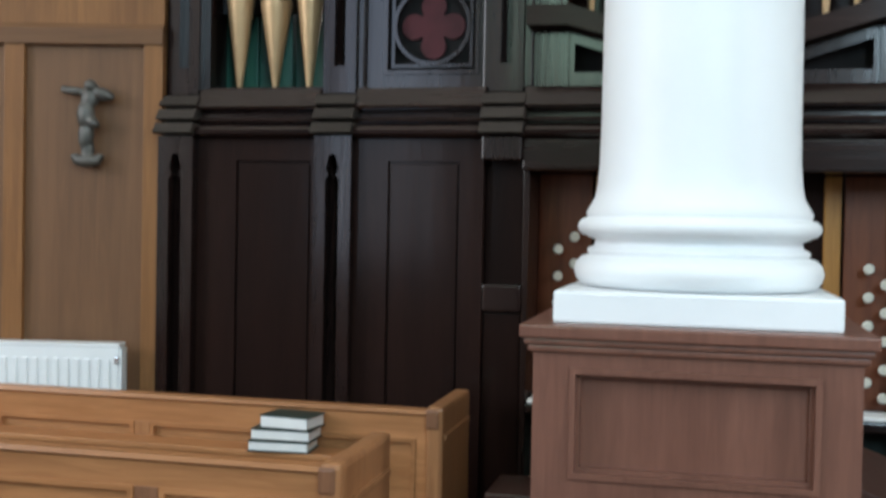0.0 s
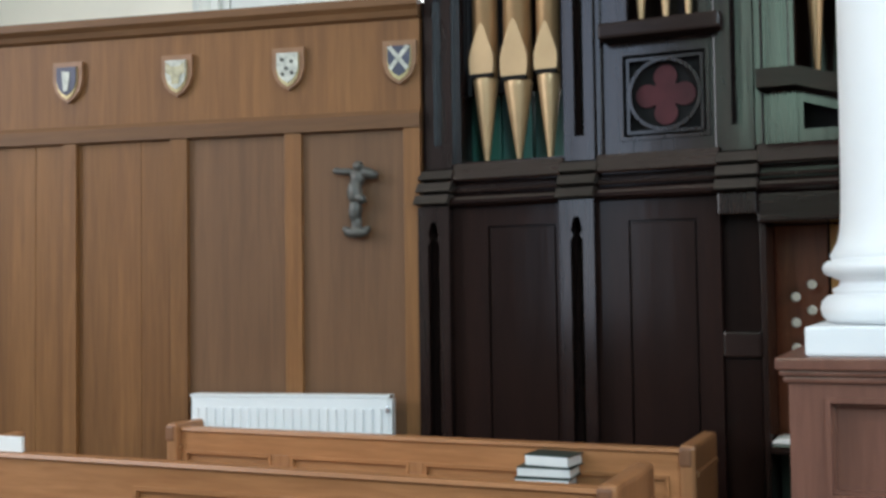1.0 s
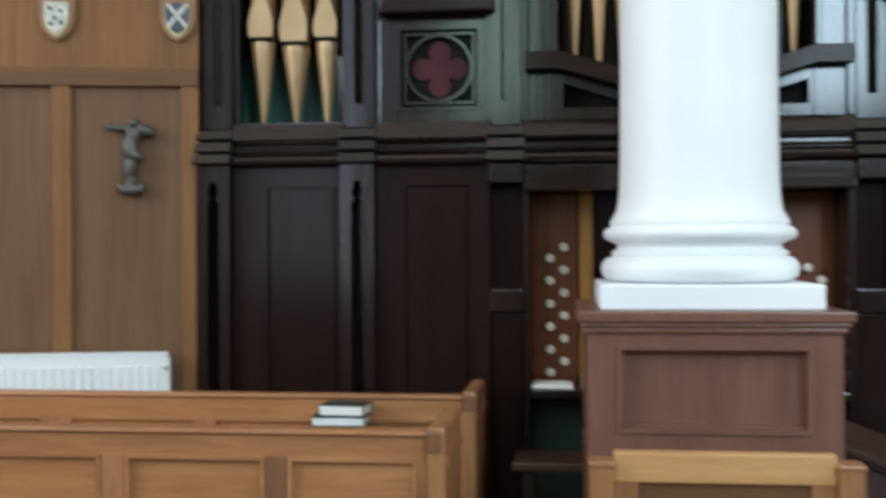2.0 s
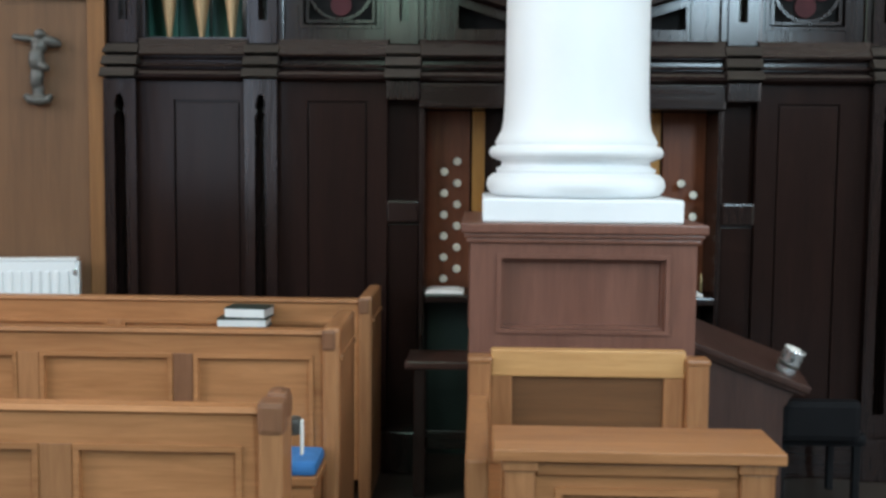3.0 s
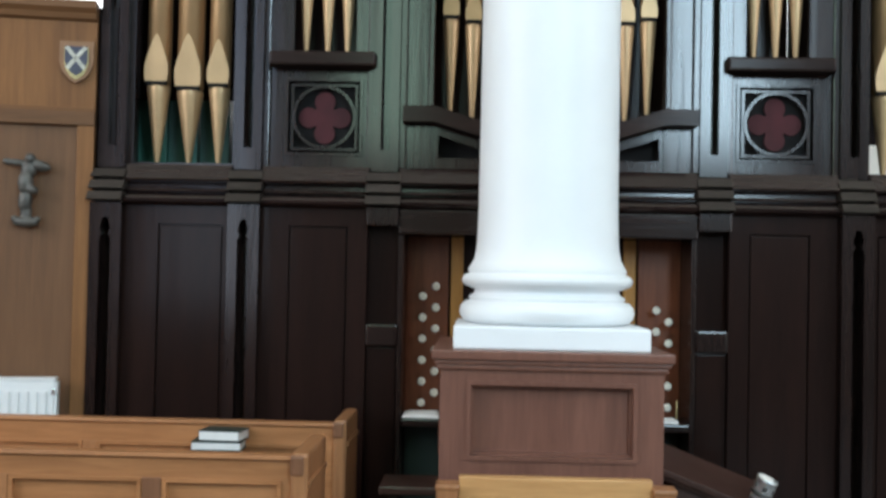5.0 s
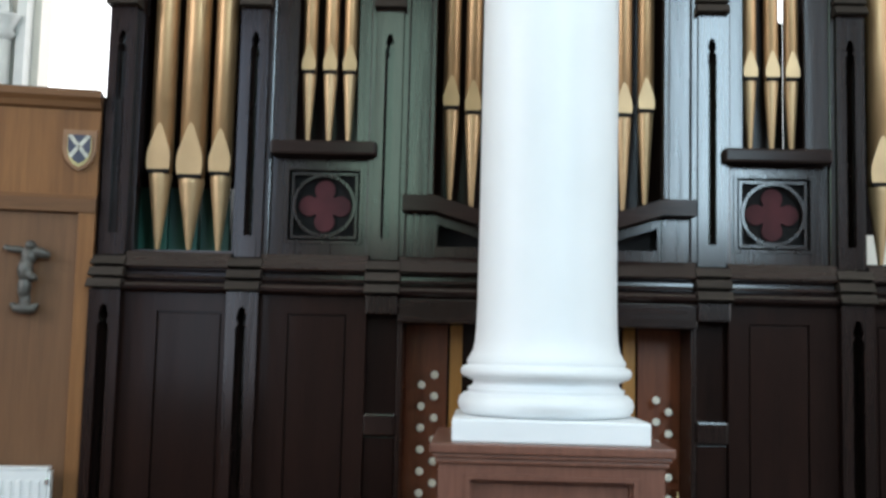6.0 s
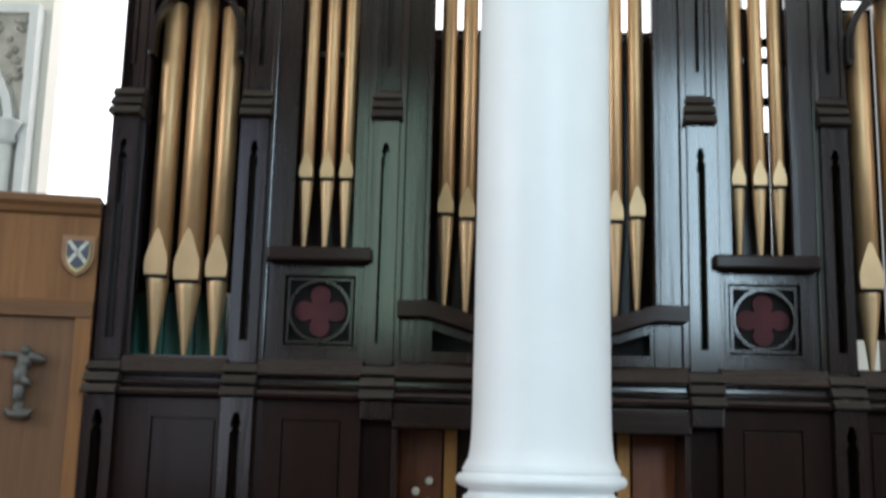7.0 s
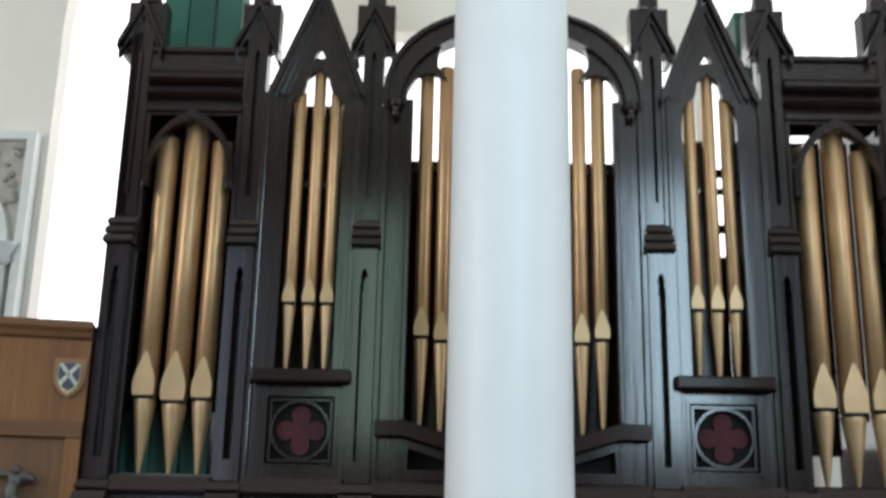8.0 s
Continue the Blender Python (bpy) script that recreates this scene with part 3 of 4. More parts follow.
KEYM = box(-0.0105, 0.0105, 0.06, 0.28, 0.80, 0.835, 0.002)
key0 = part("key", KEYM, M_IVORY, console)
for k in range(1, 37):
    kx = new("key", key0.data)
    kx.parent = console
    kx.location.x = -0.42 + 0.0232 * k
key0.location.x = -0.42

music = thing("sheet_music", "loose white music sheets lying on the key shelf", "paper")
part("sheet", box(-0.64, -0.47, 0.01, 0.2, 0.802, 0.812, 0.002), M_PAPER, music)
part("sheet", box(-0.625, -0.49, 0.02, 0.19, 0.812, 0.818, 0.002), M_PAPER, music)
slip_paper = thing("note_paper", "crumpled white paper slip on the key shelf", "paper")
part("slip", box(0.49, 0.6, 0.02, 0.16, 0.801, 0.814, 0.004), M_PAPER, slip_paper)
cord = thing("yellow_cord", "thin yellow cord hanging beside the stop jamb", "cord")
part("cord", lathe([(0.004, 0.815), (0.005, 0.86), (0.004, 0.9)], 0.605, 0.1, 8), M_GILT, cord)

# ---- oak-panelled side screen ----
SCREEN = Matrix.Translation((-2.078, 0.02, 0)) @ pose(0, 0, 0, 0, 0, 11.3)
screen = structure(new("wall_screen"), "tall honey oak panelled screen beside the organ", "wall panelling")
screen.matrix_world = SCREEN
LEFT = -3.2
part("frieze_board", box(LEFT, 0, 0.0, 0.05, 2.16, 2.6, 0), M_OAK, screen)
part("cap_moulding", bead([(0, 2.575), (-0.02, 2.585), (-0.03, 2.61), (-0.05, 2.63), (-0.05, 2.665), (0.08, 2.665), (0.08, 2.575)], LEFT, 0.0), M_OAKX, screen)
part("rail", bead([(0.0, 2.095), (-0.02, 2.1), (-0.02, 2.16), (-0.008, 2.18), (0.05, 2.18), (0.05, 2.095)], LEFT, 0.0), M_OAKX, screen)
STILES = [(-0.075, 0.0), (-0.62, -0.54), (-1.17, -1.085), (-1.71, -1.64), (-2.26, -2.18), (-2.82, -2.74)]
for a, b in STILES:
    part("stile", box(a, b, -0.012, 0.05, 0.12, 2.1, 0.004), M_OAK, screen)
for k, ((a0, b0), (a1, b1)) in enumerate(zip(STILES[1:], STILES)):
    part("panel", box(b0 - 0.01, a1 + 0.01, 0.012, 0.04, 0.12, 2.1, 0), M_OAKG if k < 2 else M_OAK, screen)
for k, ((a0, b0), (a1, b1)) in enumerate(zip(STILES[1:], STILES)):
    if k >= 2:
        for u in (0.36, 0.68):
            x = b0 + (a1 - b0) * u
            part("board", box(x, a1 + 0.006 if u > 0.5 else b0 + (a1 - b0) * 0.676, 0.008, 0.02, 0.125, 2.098, 0.002), M_OAK, screen)
part("skirting", box(LEFT, 0, -0.03, 0.05, 0, 0.14, 0.006), M_OAKX, screen)


def on_screen(s, y, z):
    return SCREEN @ pose(-s, y, z)


def shield(m, label, field, charge):
    ob = thing("heraldic_shield", label, "shield", "shields on the screen")
    out = [(-0.075, 0.085), (0.075, 0.085), (0.075, -0.01), (0.06, -0.055), (0.035, -0.085), (0, -0.105), (-0.035, -0.085), (-0.06, -0.055), (-0.075, -0.01)]
    bm = plate(out, -0.02, 0.0)
    part("board", bm, M_SHIELDW, ob, "shaped wooden backing board")
    part("rim", plate([(x * 0.70, z * 0.78 - 0.008) for x, z in out], -0.026, -0.018), M_GILT, ob)
    part("field", plate([(x * 0.66, z * 0.70 - 0.000) for x, z in out], -0.031, -0.024), field, ob)
    bm = bmesh.new()
    if charge == "saltire":
        for s in (-1, 1):
            plate([(-s * 0.05, 0.052), (-s * 0.034, 0.06), (s * 0.046, -0.036), (s * 0.032, -0.048)], -0.035, -0.029 - 0.002 * s, bm=bm)
        part("saltire", bm, M_SILVER, ob)
    elif charge == "blaze":
        plate([(-0.02, 0.04), (0.02, 0.035), (0.018, 0.0), (0.01, -0.05), (-0.012, -0.055), (-0.016, -0.01)], -0.036, -0.03, bm=bm)
        part("charge", bm, M_SILVER, ob)
    elif charge == "tee":
        plate([(-0.045, 0.05), (-0.02, 0.03), (0.02, 0.03), (0.045, 0.05), (0.045, 0.0), (0.02, -0.012), (0.018, -0.05), (-0.018, -0.05), (-0.02, -0.012), (-0.045, 0.0)], -0.036, -0.03, bm=bm)
        part("charge", bm, M_YELLOW, ob)
    else:
        for x, z in ((-0.025, 0.03), (0.02, 0.02), (-0.005, -0.01), (0.022, -0.03), (-0.022, -0.035)):
            part("spot", plate(ring(x, z, 0.009, 8), -0.036, -0.03), M_BRONZE, ob)
        bm.free()
    ob.matrix_world = m


shield(on_screen(0.085, -0.002, 2.395), "wooden shield with a white saltire on dark blue", M_NAVY, "saltire")
shield(on_screen(0.595, -0.002, 2.395), "wooden shield with a spotted silver field", M_SILVER, "spots")
shield(on_screen(1.13, -0.002, 2.395), "wooden shield with a buff and silver field", M_SILVER, "tee")
shield(on_screen(1.68, -0.002, 2.395), "wooden shield with a pale charge on navy", M_NAVY, "blaze")

# dark bronze crucifix-like relief as one plain mesh
rel = bmesh.new()


def lump(x, y, z, sx, sy, sz, ry=0):
    bmesh.ops.create_icosphere(rel, subdivisions=2, radius=1, matrix=pose(x, y, z, 0, ry, 0) @ Matrix.Diagonal((sx, sy, sz, 1)))


lump(0.014, -0.045, 0.136, 0.026, 0.024, 0.024)
lump(-0.05, -0.03, 0.116, 0.062, 0.02, 0.017, 4)
lump(0.052, -0.035, 0.106, 0.056, 0.026, 0.026, 16)
lump(-0.085, -0.03, 0.122, 0.022, 0.016, 0.014, 20)
lump(0.008, -0.035, 0.085, 0.036, 0.028, 0.04)
lump(-0.004, -0.04, 0.025, 0.036, 0.032, 0.06)
lump(0.028, -0.05, -0.005, 0.03, 0.024, 0.02, 35)
lump(-0.004, -0.035, -0.05, 0.032, 0.028, 0.065, 4)
lump(0.0, -0.03, -0.105, 0.027, 0.022, 0.05)
lump(0.0, -0.03, -0.15, 0.06, 0.03, 0.026)
lump(-0.045, -0.03, -0.138, 0.022, 0.02, 0.016, 25)
lump(0.045, -0.03, -0.138, 0.022, 0.02, 0.016, -25)
ob = part("wall_sculpture", rel, M_BRONZE)
skin = ob.modifiers.new("skin", "REMESH")
skin.mode, skin.voxel_size, skin.use_smooth_shade = "VOXEL", 0.005, True
merged = bpy.data.meshes.new_from_object(ob.evaluated_get(bpy.context.evaluated_depsgraph_get()))
ob.modifiers.remove(skin)
ob.data = merged
ob.matrix_world = on_screen(0.282, 0.0, 1.80)
tagged(ob, "small dark bronze sculpture fixed to the oak screen", "sculpture")

# radiator
rad = thing("radiator", "white enamelled panel radiator against the oak screen", "radiator")
part("front_panel", box(-1.02, -0.125, -0.115, -0.10, 0.36, 0.945, 0.006), M_RAD, rad)
flute = part("flute", box(-0.011, 0.011, -0.121, -0.112, 0.40, 0.90, 0.004), M_RAD, rad)
flute.location.x = -0.995
for k in range(1, 22):
    fl = new("flute", flute.data)
    fl.parent, fl.location.x = rad, -0.995 + 0.0395 * k
part("back_panel", box(-1.02, -0.125, -0.055, -0.045, 0.36, 0.945, 0.004), M_RAD, rad)
part("top_grille", box(-1.025, -0.12, -0.118, -0.04, 0.945, 0.957, 0.003), M_RAD, rad)
part("end_cap", box(-0.125, -0.112, -0.112, -0.05, 0.36, 0.94, 0.003), M_RAD, rad)
part("bleed_valve", box(-0.135, -0.118, -0.13, -0.115, 0.885, 0.91, 0.003), M_CHROME, rad)
part("leg", box(-0.9, -0.86, -0.1, -0.05, 0, 0.37, 0.004), M_RAD, rad)
part("leg", box(-0.28, -0.24, -0.1, -0.05, 0, 0.37, 0.004), M_RAD, rad)
rad.matrix_world = SCREEN

# ---- memorial tablet on the north wall ----
tab = thing("memorial_tablet", "pale marble memorial with pointed arch and carved spandrels", "memorial")
tx, ty = -3.815, HALL_N
part("slab", box(tx - 0.62, tx + 0.62, ty - 0.08, ty, 2.3, 4.27, 0.01), M_CARVED, tab, "carved stone spandrels")
for k, (w, d) in enumerate(((1.12, 0.13), (0.98, 0.16), (0.86, 0.12))):
    part("arch_order", plate(pointed(tx, w, 2.3, 3.5, 4.12 - 0.07 * k), ty - d, ty - 0.06, [pointed(tx, w - 0.12, 2.301, 3.5, 4.06 - 0.075 * k)]), M_MARBLE, tab)
part("border", plate(rect(tx - 0.66, tx + 0.66, 2.28, 4.32), ty - 0.12, ty, [rect(tx - 0.6, tx + 0.6, 2.281, 4.26)]), M_MARBLE, tab)
for s in (-1, 1):
    part("capital", lathe([(0.05, 3.36), (0.06, 3.38), (0.075, 3.40), (0.065, 3.43), (0.1, 3.5), (0.105, 3.52)], tx + s * 0.53, ty - 0.14, 16), M_MARBLE, tab)
    part("colonnette", lathe([(0.05, 2.3), (0.05, 3.37)], tx + s * 0.53, ty - 0.14, 16), M_MARBLE, tab)
part("inscription_panel", plate(pointed(tx, 0.74, 2.3, 3.5, 3.92), ty - 0.1, ty - 0.05), M_PAPER, tab)
rnd = random.Random(5)
leaf = bmesh.new()
for k in range(110):
    u, v = rnd.uniform(-0.57, 0.57), rnd.uniform(3.6, 4.24)
    if abs(u) < 0.56 and v > 4.2 - abs(u) ** 1.8 * 1.5:
        bmesh.ops.create_icosphere(leaf, subdivisions=1, radius=rnd.uniform(0.02, 0.042), matrix=Matrix.Translation((tx + u, ty - 0.085, v)))
tagged(part("carving", leaf, M_CARVED, tab), kind="stuff")

# ---- column on its pedestal ----
CX, CY = -0.058, -0.895
col = thing("column", "white-painted round column with moulded attic base", "column")
part("plinth", box(CX - 0.333, CX + 0.333, CY - 0.333, CY + 0.333, 1.2, 1.278, 0.008), M_WHITE, col)


def torus(r, z0, z1, bulge, n=7):
    zc, h = (z0 + z1) / 2, (z1 - z0) / 2
    return [(r - bulge + bulge * math.cos(radians(a)), zc + h * math.sin(radians(a))) for a in np.linspace(-90, 90, n)]


prof = [(0.26, 1.274), *torus(0.32, 1.278, 1.362, 0.04), (0.285, 1.366), (0.285, 1.376), (0.268, 1.385), (0.264, 1.40), (0.285, 1.408), *torus(0.312, 1.41, 1.458, 0.026),
        (0.288, 1.462), (0.29, 1.472), (0.28, 1.49), (0.268, 1.512), (0.262, 1.545), (0.258, 1.60), (0.2555, 1.70), (0.254, 2.0), (0.252, 3.0), (0.246, 4.5), (0.238, HALL_H)]
part("shaft", lathe(prof, CX, CY, 72), M_WHITE, col)
ped = thing("pedestal", "red-brown panelled wooden pedestal casing under the column", "pedestal")
P = 0.372
for k, m in enumerate((0, 90, 180, 270)):
    f = plate(rect(-P + 0.001 * (k % 2), P - 0.001 * (k % 2), 0.12, 1.15), -P, -P + 0.05, [rect(-0.283, 0.283, 0.836, 1.098), rect(-0.283, 0.283, 0.2, 0.74)])
    face = part("face_frame", f, M_MAHOG, ped)
    face.matrix_basis = Matrix.Translation((CX, CY, 0)) @ pose(0, 0, 0, 0, 0, m)
    g = bmesh.new()
    for z0, z1 in ((0.836, 1.098), (0.2, 0.74)):
        plate(rect(-0.284, 0.284, z0 - 0.001, z1 + 0.001), -P - 0.007, -P + 0.03, [rect(-0.27, 0.27, z0 + 0.014, z1 - 0.014)], g)
        plate(rect(-0.272, 0.272, z0 + 0.012, z1 - 0.012), -P + 0.016, -P + 0.042, [rect(-0.26, 0.26, z0 + 0.024, z1 - 0.024)], g)
    mo = part("panel_moulding", g, M_MAHOG, ped)
    mo.matrix_basis = face.matrix_basis.copy()
    pn = part("panel", plate(rect(-0.288, 0.288, 0.19, 1.11), -P + 0.036, -P + 0.048), M_MAHOG, ped)
    pn.matrix_basis = face.matrix_basis.copy()
for nm, w, z0, z1 in (("bed_moulding", 0.385, 1.135, 1.152), ("bead_moulding", 0.393, 1.152, 1.168), ("cap", 0.403, 1.168, 1.2)):
    part(nm, box(CX - w, CX + w, CY - w, CY + w, z0, z1, 0.006), M_MAHOG, ped)
part("base", box(CX - 0.39, CX + 0.39, CY - 0.39, CY + 0.39, 0, 0.12, 0.01), M_MAHOG, ped)

# ---- pews ----


def pew(x0, x1, yb, top, end_depth, end_top, stiles, rail, ledge, label):
    """A pew seen from behind: panelled back, shaped end, seat on the far side."""
    p = thing("pew", label, "pew", "pews")
    back = plate(rect(x0, x1 - 0.05, 0.08, top), yb, yb + 0.03, [rect(a, b, 0.2, top - rail) for a, b in stiles])
    part("back_frame", back, M_PEW, p)
    for a, b in stiles:
        part("panel", box(a - 0.01, b + 0.01, yb + 0.014, yb + 0.026, 0.19, top - rail + 0.01, 0), M_PEWV if a > -1.3 else M_PEW, p)
        part("panel_moulding", plate(rect(a, b, 0.2, top - rail), yb - 0.005, yb + 0.016, [rect(a + 0.014, b - 0.014, 0.214, top - rail - 0.014)]), M_PEW, p)
    for (a0, b0), (a1, b1) in zip(stiles, stiles[1:]):
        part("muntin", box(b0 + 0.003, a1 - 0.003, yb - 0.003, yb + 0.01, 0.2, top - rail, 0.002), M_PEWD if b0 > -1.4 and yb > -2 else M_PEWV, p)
    part("cap_rail", bead([(yb - 0.012, top - 0.012), (yb - 0.006, top), (yb + 0.036, top + 0.002), (yb + 0.042, top - 0.01), (yb + 0.03, top - 0.02), (yb, top - 0.02)], x0, x1 - 0.05), M_PEW, p)
    # end board with a rounded cap
    for xe in (x1, x0 + 0.055):
        y0, y1 = yb - 0.035, yb - 0.035 + end_depth
        if end_depth < 0.2:
            # short end with a carved knuckle
            part("end_board", box(xe - 0.055, xe, y0, y1, 0.0, end_top - 0.05, 0.008), M_PEWV, p)
            cap = box(xe - 0.058, xe + 0.003, y0 - 0.004, y0 + 0.07, end_top - 0.09, end_top - 0.012, 0.014)
            box(xe - 0.05, xe + 0.003, y0 + 0.05, y1 + 0.003, end_top - 0.075, end_top, 0.02, cap)
            part("end_cap", cap, M_PEWD, p, "darker carved knuckle")
        else:
            part("end_board", box(xe - 0.055, xe, y0, y1, 0.0, end_top, 0.014), M_PEWV, p)
            part("end_cap", box(xe - 0.057, xe - 0.012, y0 - 0.005, y0 + 0.045, end_top - 0.075, end_top - 0.008, 0.01), M_PEWD, p, "darker rounded knuckle")
            part("side_moulding", box(xe - 0.002, xe + 0.008, y0 + 0.02, y1 - 0.03, end_top - 0.11, end_top - 0.09, 0.004), M_PEWV, p)
    part("seat", box(x0 + 0.06, x1 - 0.06, yb + 0.05, yb + 0.42, 0.40, 0.43, 0.006), M_PEW, p)
    if ledge:
        part("book_ledge", box(x0 + 0.06, x1 - 0.33, yb - 0.13, yb - 0.001, 0.672, 0.692, 0.004), M_PEW, p)
    return p


PEWS = [
    pew(-3.05, -0.832, -0.44, 0.832, 0.42, 0.85, [(-2.98, -2.55), (-2.46, -1.93), (-1.868, -0.93)], 0.094, True, "honey oak pew with panelled back below the organ"),
    pew(-3.3, -0.836, -1.44, 0.862, 0.42, 0.877, [(-2.42, -1.88), (-1.806, -1.377), (-1.308, -0.925)], 0.08, False, "honey oak pew with panelled back in the middle row"),
    pew(-3.3, -0.832, -2.465, 0.85, 0.125, 0.882, [(-2.23, -1.395), (-1.315, -0.93)], 0.09, False, "honey oak pew with fielded panels in the row behind"),
]
stool = thing("stool", "small wooden stool with a blue padded seat between pews", "stool")
part("pad", box(-1.15, -0.862, -1.62, -1.43, 0.455, 0.50, 0.016), M_BLUE, stool, "blue cloth pad")
part("seat", box(-1.155, -0.857, -1.625, -1.425, 0.425, 0.455, 0.006), M_PEW, stool)
part("apron", box(-1.14, -0.87, -1.61, -1.44, 0.35, 0.425, 0.004), M_PEW, stool)
for x in (-1.12, -0.89):
    for y in (-1.59, -1.46):
        part("leg", box(x - 0.018, x + 0.018, y - 0.018, y + 0.018, 0, 0.36, 0.004), M_PEWV, stool)
stool.location = (-0.02, -0.05, 0)
hook = thing("umbrella_bracket", "dark iron umbrella bracket with white strap on pew end", "bracket")
part("arm", box(-0.893, -0.815, -2.376, -2.33, 0.76, 0.803, 0.012), M_BRONZE, hook)
part("strap", box(-0.8145, -0.809, -2.37, -2.345, 0.715, 0.796, 0.002), M_PAPER, hook)

# hymn books on the ledge
for x, z, h, w, rot in ((-1.36, 0.693, 0.034, 0.2, 5), (-1.35, 0.729, 0.036, 0.2, 2), (-1.33, 0.767, 0.042, 0.17, -6)):
    bk = thing("hymn_book", "thick white-paged hymn book with dark green cover", "book", "hymn books")
    part("page_block", box(-w / 2, w / 2 - 0.006, -0.065, 0.065, 0.003, h - 0.003, 0.004), M_PAPER, bk)
    part("cover", box(-w / 2 - 0.003, w / 2, -0.068, 0.068, h - 0.003, h, 0.001), M_COVER, bk, "dark green cloth cover")
    part("cover", box(-w / 2 - 0.003, w / 2, -0.068, 0.068, 0, 0.003, 0.001), M_COVER, bk, "dark green cloth cover")
    bk.matrix_world = pose(x + 0.008, -0.512, z, 0, 0, rot)

# ---- stall in front of the pedestal ----
stall = thing("choir_stall", "oak stall with panelled back and broad book desk", "stall")
ys = -1.46
part("top_rail", box(-0.338, 0.272, ys, ys + 0.045, 0.72, 0.806, 0.006), M_PALE, stall, "pale new oak top rail")
for x0, x1 in ((-0.408, -0.338), (0.272, 0.34)):
    pb = box(x0, x1, ys - 0.03, ys + 0.05, 0.0, 0.775, 0.006)
    box(x0 - 0.004, x1 + 0.004, ys - 0.034, ys + 0.054, 0.765, 0.785, 0.008, pb)
    part("post", pb, M_PEWV, stall)
part("back_stile", box(-0.338, -0.27, ys + 0.004, ys + 0.04, 0.1, 0.725, 0.004), M_PEWV, stall)
part("back_stile", box(0.205, 0.272, ys + 0.004, ys + 0.04, 0.1, 0.725, 0.004), M_PEWV, stall)
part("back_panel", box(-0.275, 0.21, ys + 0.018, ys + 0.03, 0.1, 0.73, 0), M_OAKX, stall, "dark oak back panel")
part("seat", box(-0.35, 0.28, ys - 0.5, ys, 0.40, 0.44, 0.008), M_PEW, stall)
part("arm_panel", box(-0.408, -0.35, -2.23, ys - 0.03, 0.0, 0.665, 0.008), M_PEWV, stall)
yd = -2.31
part("desk_top", box(-0.342, 0.352, yd - 0.01, yd + 0.235, 0.686, 0.716, 0.005), M_PEW, stall, "broad oak book desk top")
part("desk_frame", plate(rect(-0.32, 0.335, 0.0, 0.686), yd + 0.03, yd + 0.06, [rect(-0.19, 0.2, 0.12, 0.615)]), M_PEW, stall)
part("desk_panel", box(-0.2, 0.21, yd + 0.042, yd + 0.054, 0.11, 0.625, 0), M_PEWV, stall)
part("desk_moulding", plate(rect(-0.19, 0.2, 0.12, 0.615), yd + 0.022, yd + 0.044, [rect(-0.174, 0.184, 0.136, 0.599)]), M_PEW, stall)
part("frieze", box(-0.235, 0.245, yd + 0.016, yd + 0.03, 0.648, 0.678, 0.005), M_PEW, stall)
for x0, x1 in ((-0.312, -0.24), (0.25, 0.325)):
    pb = box(x0, x1, yd + 0.01, yd + 0.03, 0.0, 0.66, 0.004)
    box(x0 - 0.008, x1 + 0.008, yd + 0.002, yd + 0.03, 0.66, 0.686, 0.005, pb)
    part("pilaster", pb, M_PEWV, stall)

stall.location = (-0.022, 0, 0.008)

# ---- organ bench, sloping desk, chair ----
bench = thing("organ_bench", "dark oak organ bench before the keys", "bench")
part("top", box(-0.70, 0.62, -0.44, -0.16, 0.545, 0.58, 0.008), M_DESK, bench)
for x in (-0.64, 0.56):
    part("end_board", box(x - 0.025, x + 0.025, -0.42, -0.18, 0.0, 0.545, 0.005), M_DARK, bench)
part("stretcher", box(-0.62, 0.54, -0.31, -0.28, 0.18, 0.26, 0.004), M_DARKX, bench)

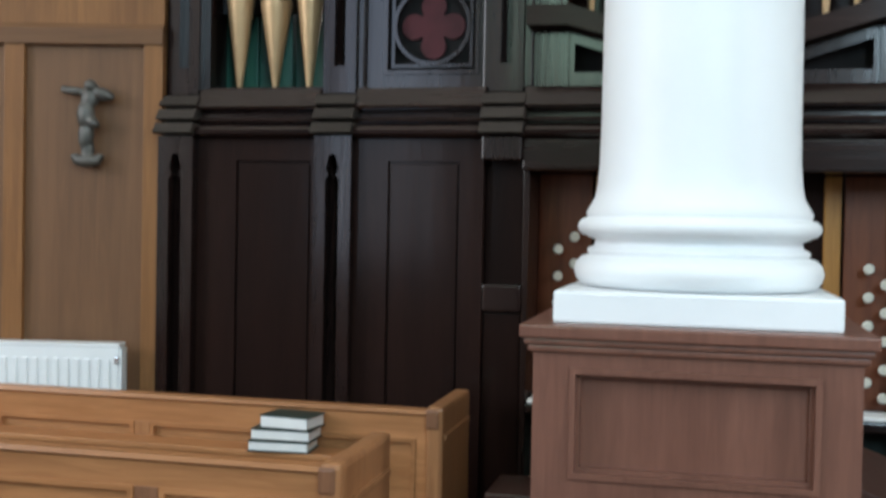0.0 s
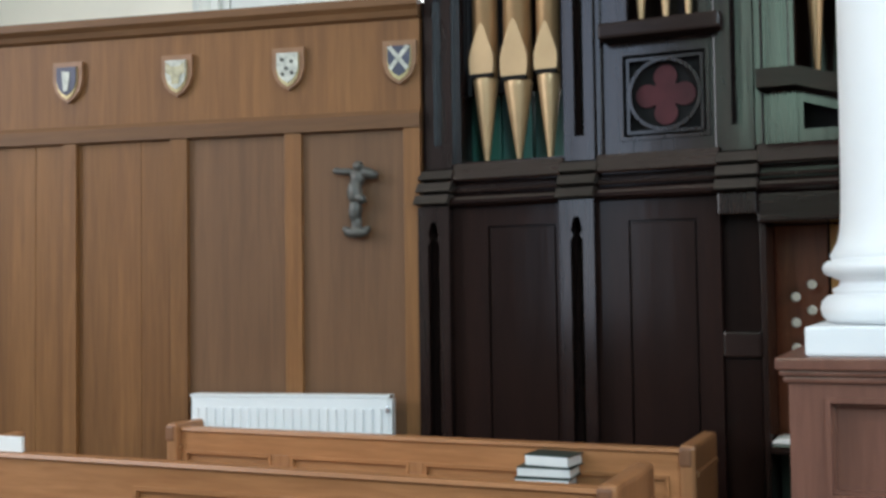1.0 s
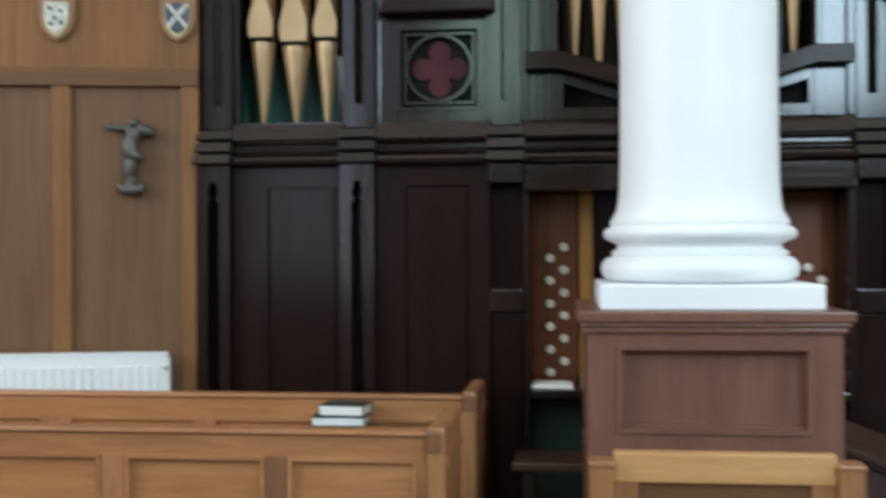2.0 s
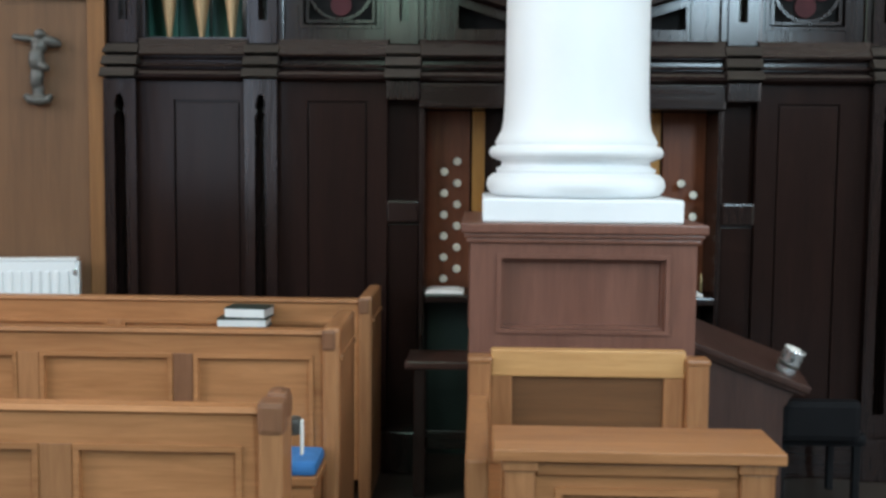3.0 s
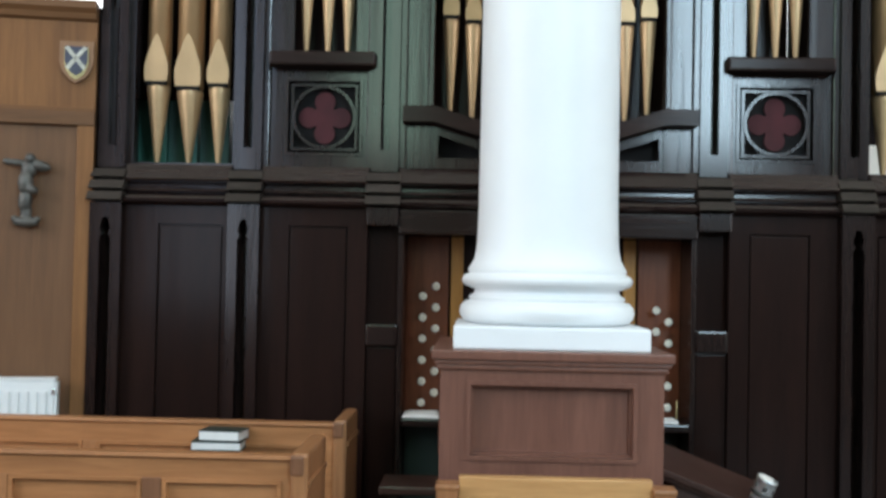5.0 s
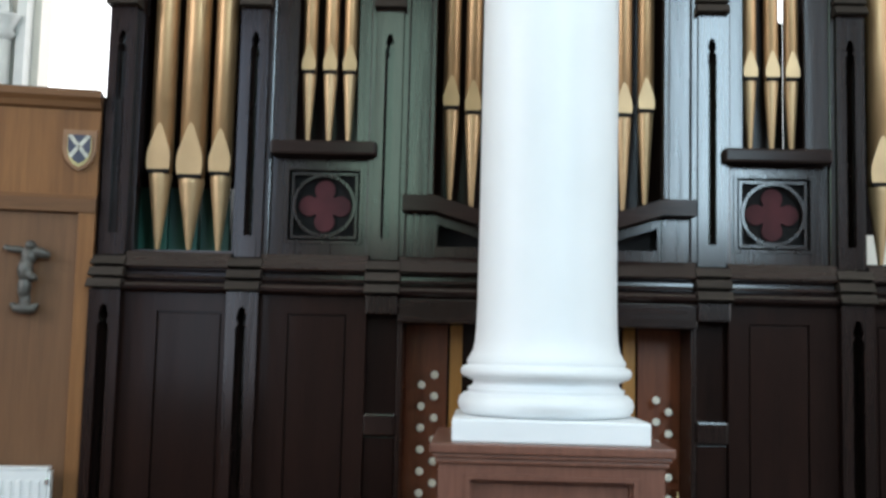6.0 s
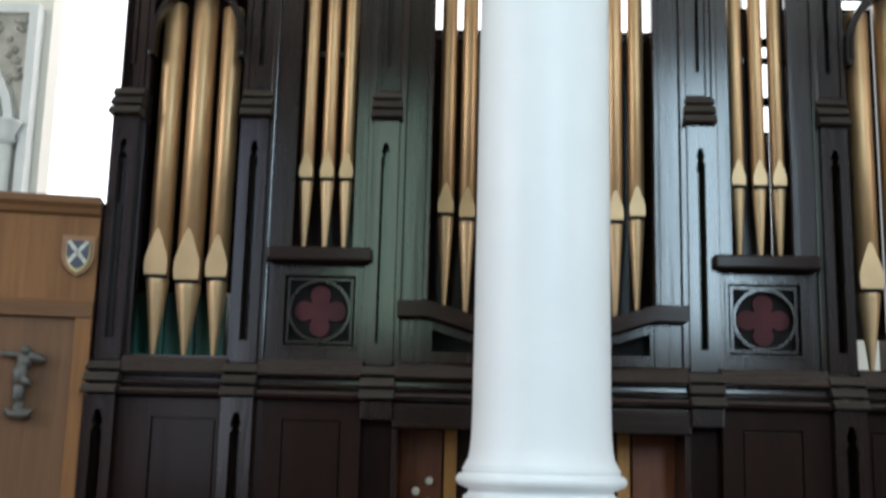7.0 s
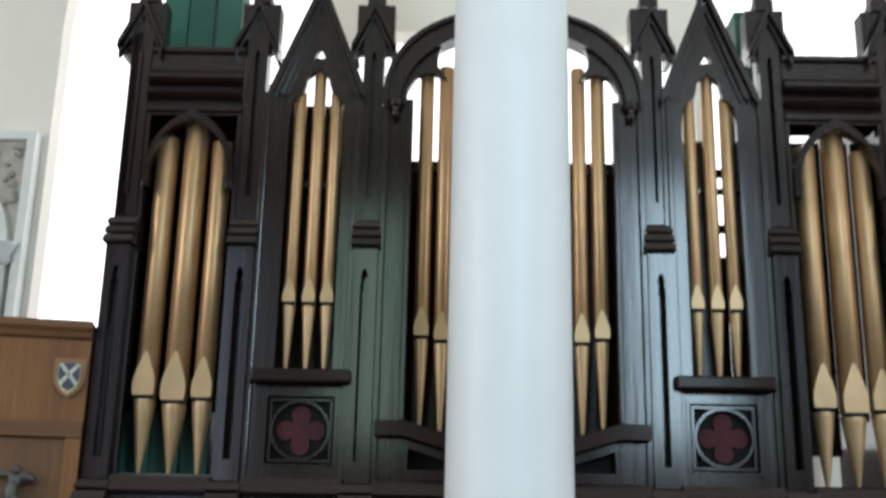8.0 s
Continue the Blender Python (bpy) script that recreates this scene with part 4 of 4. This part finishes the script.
desk = thing("sloping_desk", "dark brown reading desk with a sloping top", "reading desk")
top = bmesh.new()
box(-0.26, 0.26, -0.2, 0.2, -0.014, 0.014, 0.006, top)
box(-0.25, 0.25, -0.19, 0.19, -0.03, -0.014, 0.004, top)
tp = part("desk_top", top, M_DESK, desk)
tp.matrix_basis = pose(0.64, -0.5, 0.655, 9, 21, 0)
sd = plate([(0.46, 0.0), (0.78, 0.0), (0.78, 0.46), (0.82, 0.52), (0.46, 0.66)], -0.66, -0.635)
plate([(0.46, 0.0), (0.80, 0.0), (0.80, 0.47), (0.83, 0.55), (0.46, 0.69)], -0.36, -0.335, bm=sd)
part("side_board", sd, M_DESK, desk)
part("front_board", box(0.75, 0.775, -0.635, -0.36, 0.0, 0.50, 0.004), M_DESK, desk)

tin = thing("metal_cup", "small shiny silver cup standing on the sloping desk", "cup")
cup = part("cup", lathe([(0.034, 0), (0.04, 0.004), (0.038, 0.02), (0.042, 0.05), (0.041, 0.088), (0.045, 0.1), (0.041, 0.1), (0.036, 0.01)], 0, 0, 24), M_CHROME, tin)
part("band", lathe([(0.0405, 0.03), (0.0435, 0.034), (0.0435, 0.04), (0.0425, 0.046)], 0, 0, 24), M_BRONZE, tin)
for k in range(6):
    part("boss", lathe([(0.006, 0.056), (0.009, 0.066), (0.006, 0.076)], 0.038 * math.cos(k * 1.047 + 0.4), 0.038 * math.sin(k * 1.047 + 0.4), 8), M_BRONZE, tin)
tin.matrix_world = pose(0.64, -0.5, 0.655, 9, 21, 0) @ pose(0.165, -0.11, 0.0135)

chair = thing("black_chair", "black padded chair with a rounded back", "chair")
part("backrest", box(0.80, 1.12, -0.56, -0.50, 0.30, 0.47, 0.028), M_CHAIR, chair)
part("seat", box(0.78, 1.16, -0.52, -0.14, 0.27, 0.33, 0.024), M_CHAIR, chair)
for x in (0.82, 1.12):
    for y in (-0.5, -0.18):
        part("leg", box(x - 0.014, x + 0.014, y - 0.014, y + 0.014, 0, 0.28, 0.003), M_CHAIR, chair)

# white service sheet on the middle pew
sheet = thing("service_sheet", "white folded card standing on the pew back", "card")
part("card", box(-3.02, -2.9, -1.43, -1.415, 0.864, 0.915, 0.002), M_PAPER, sheet)
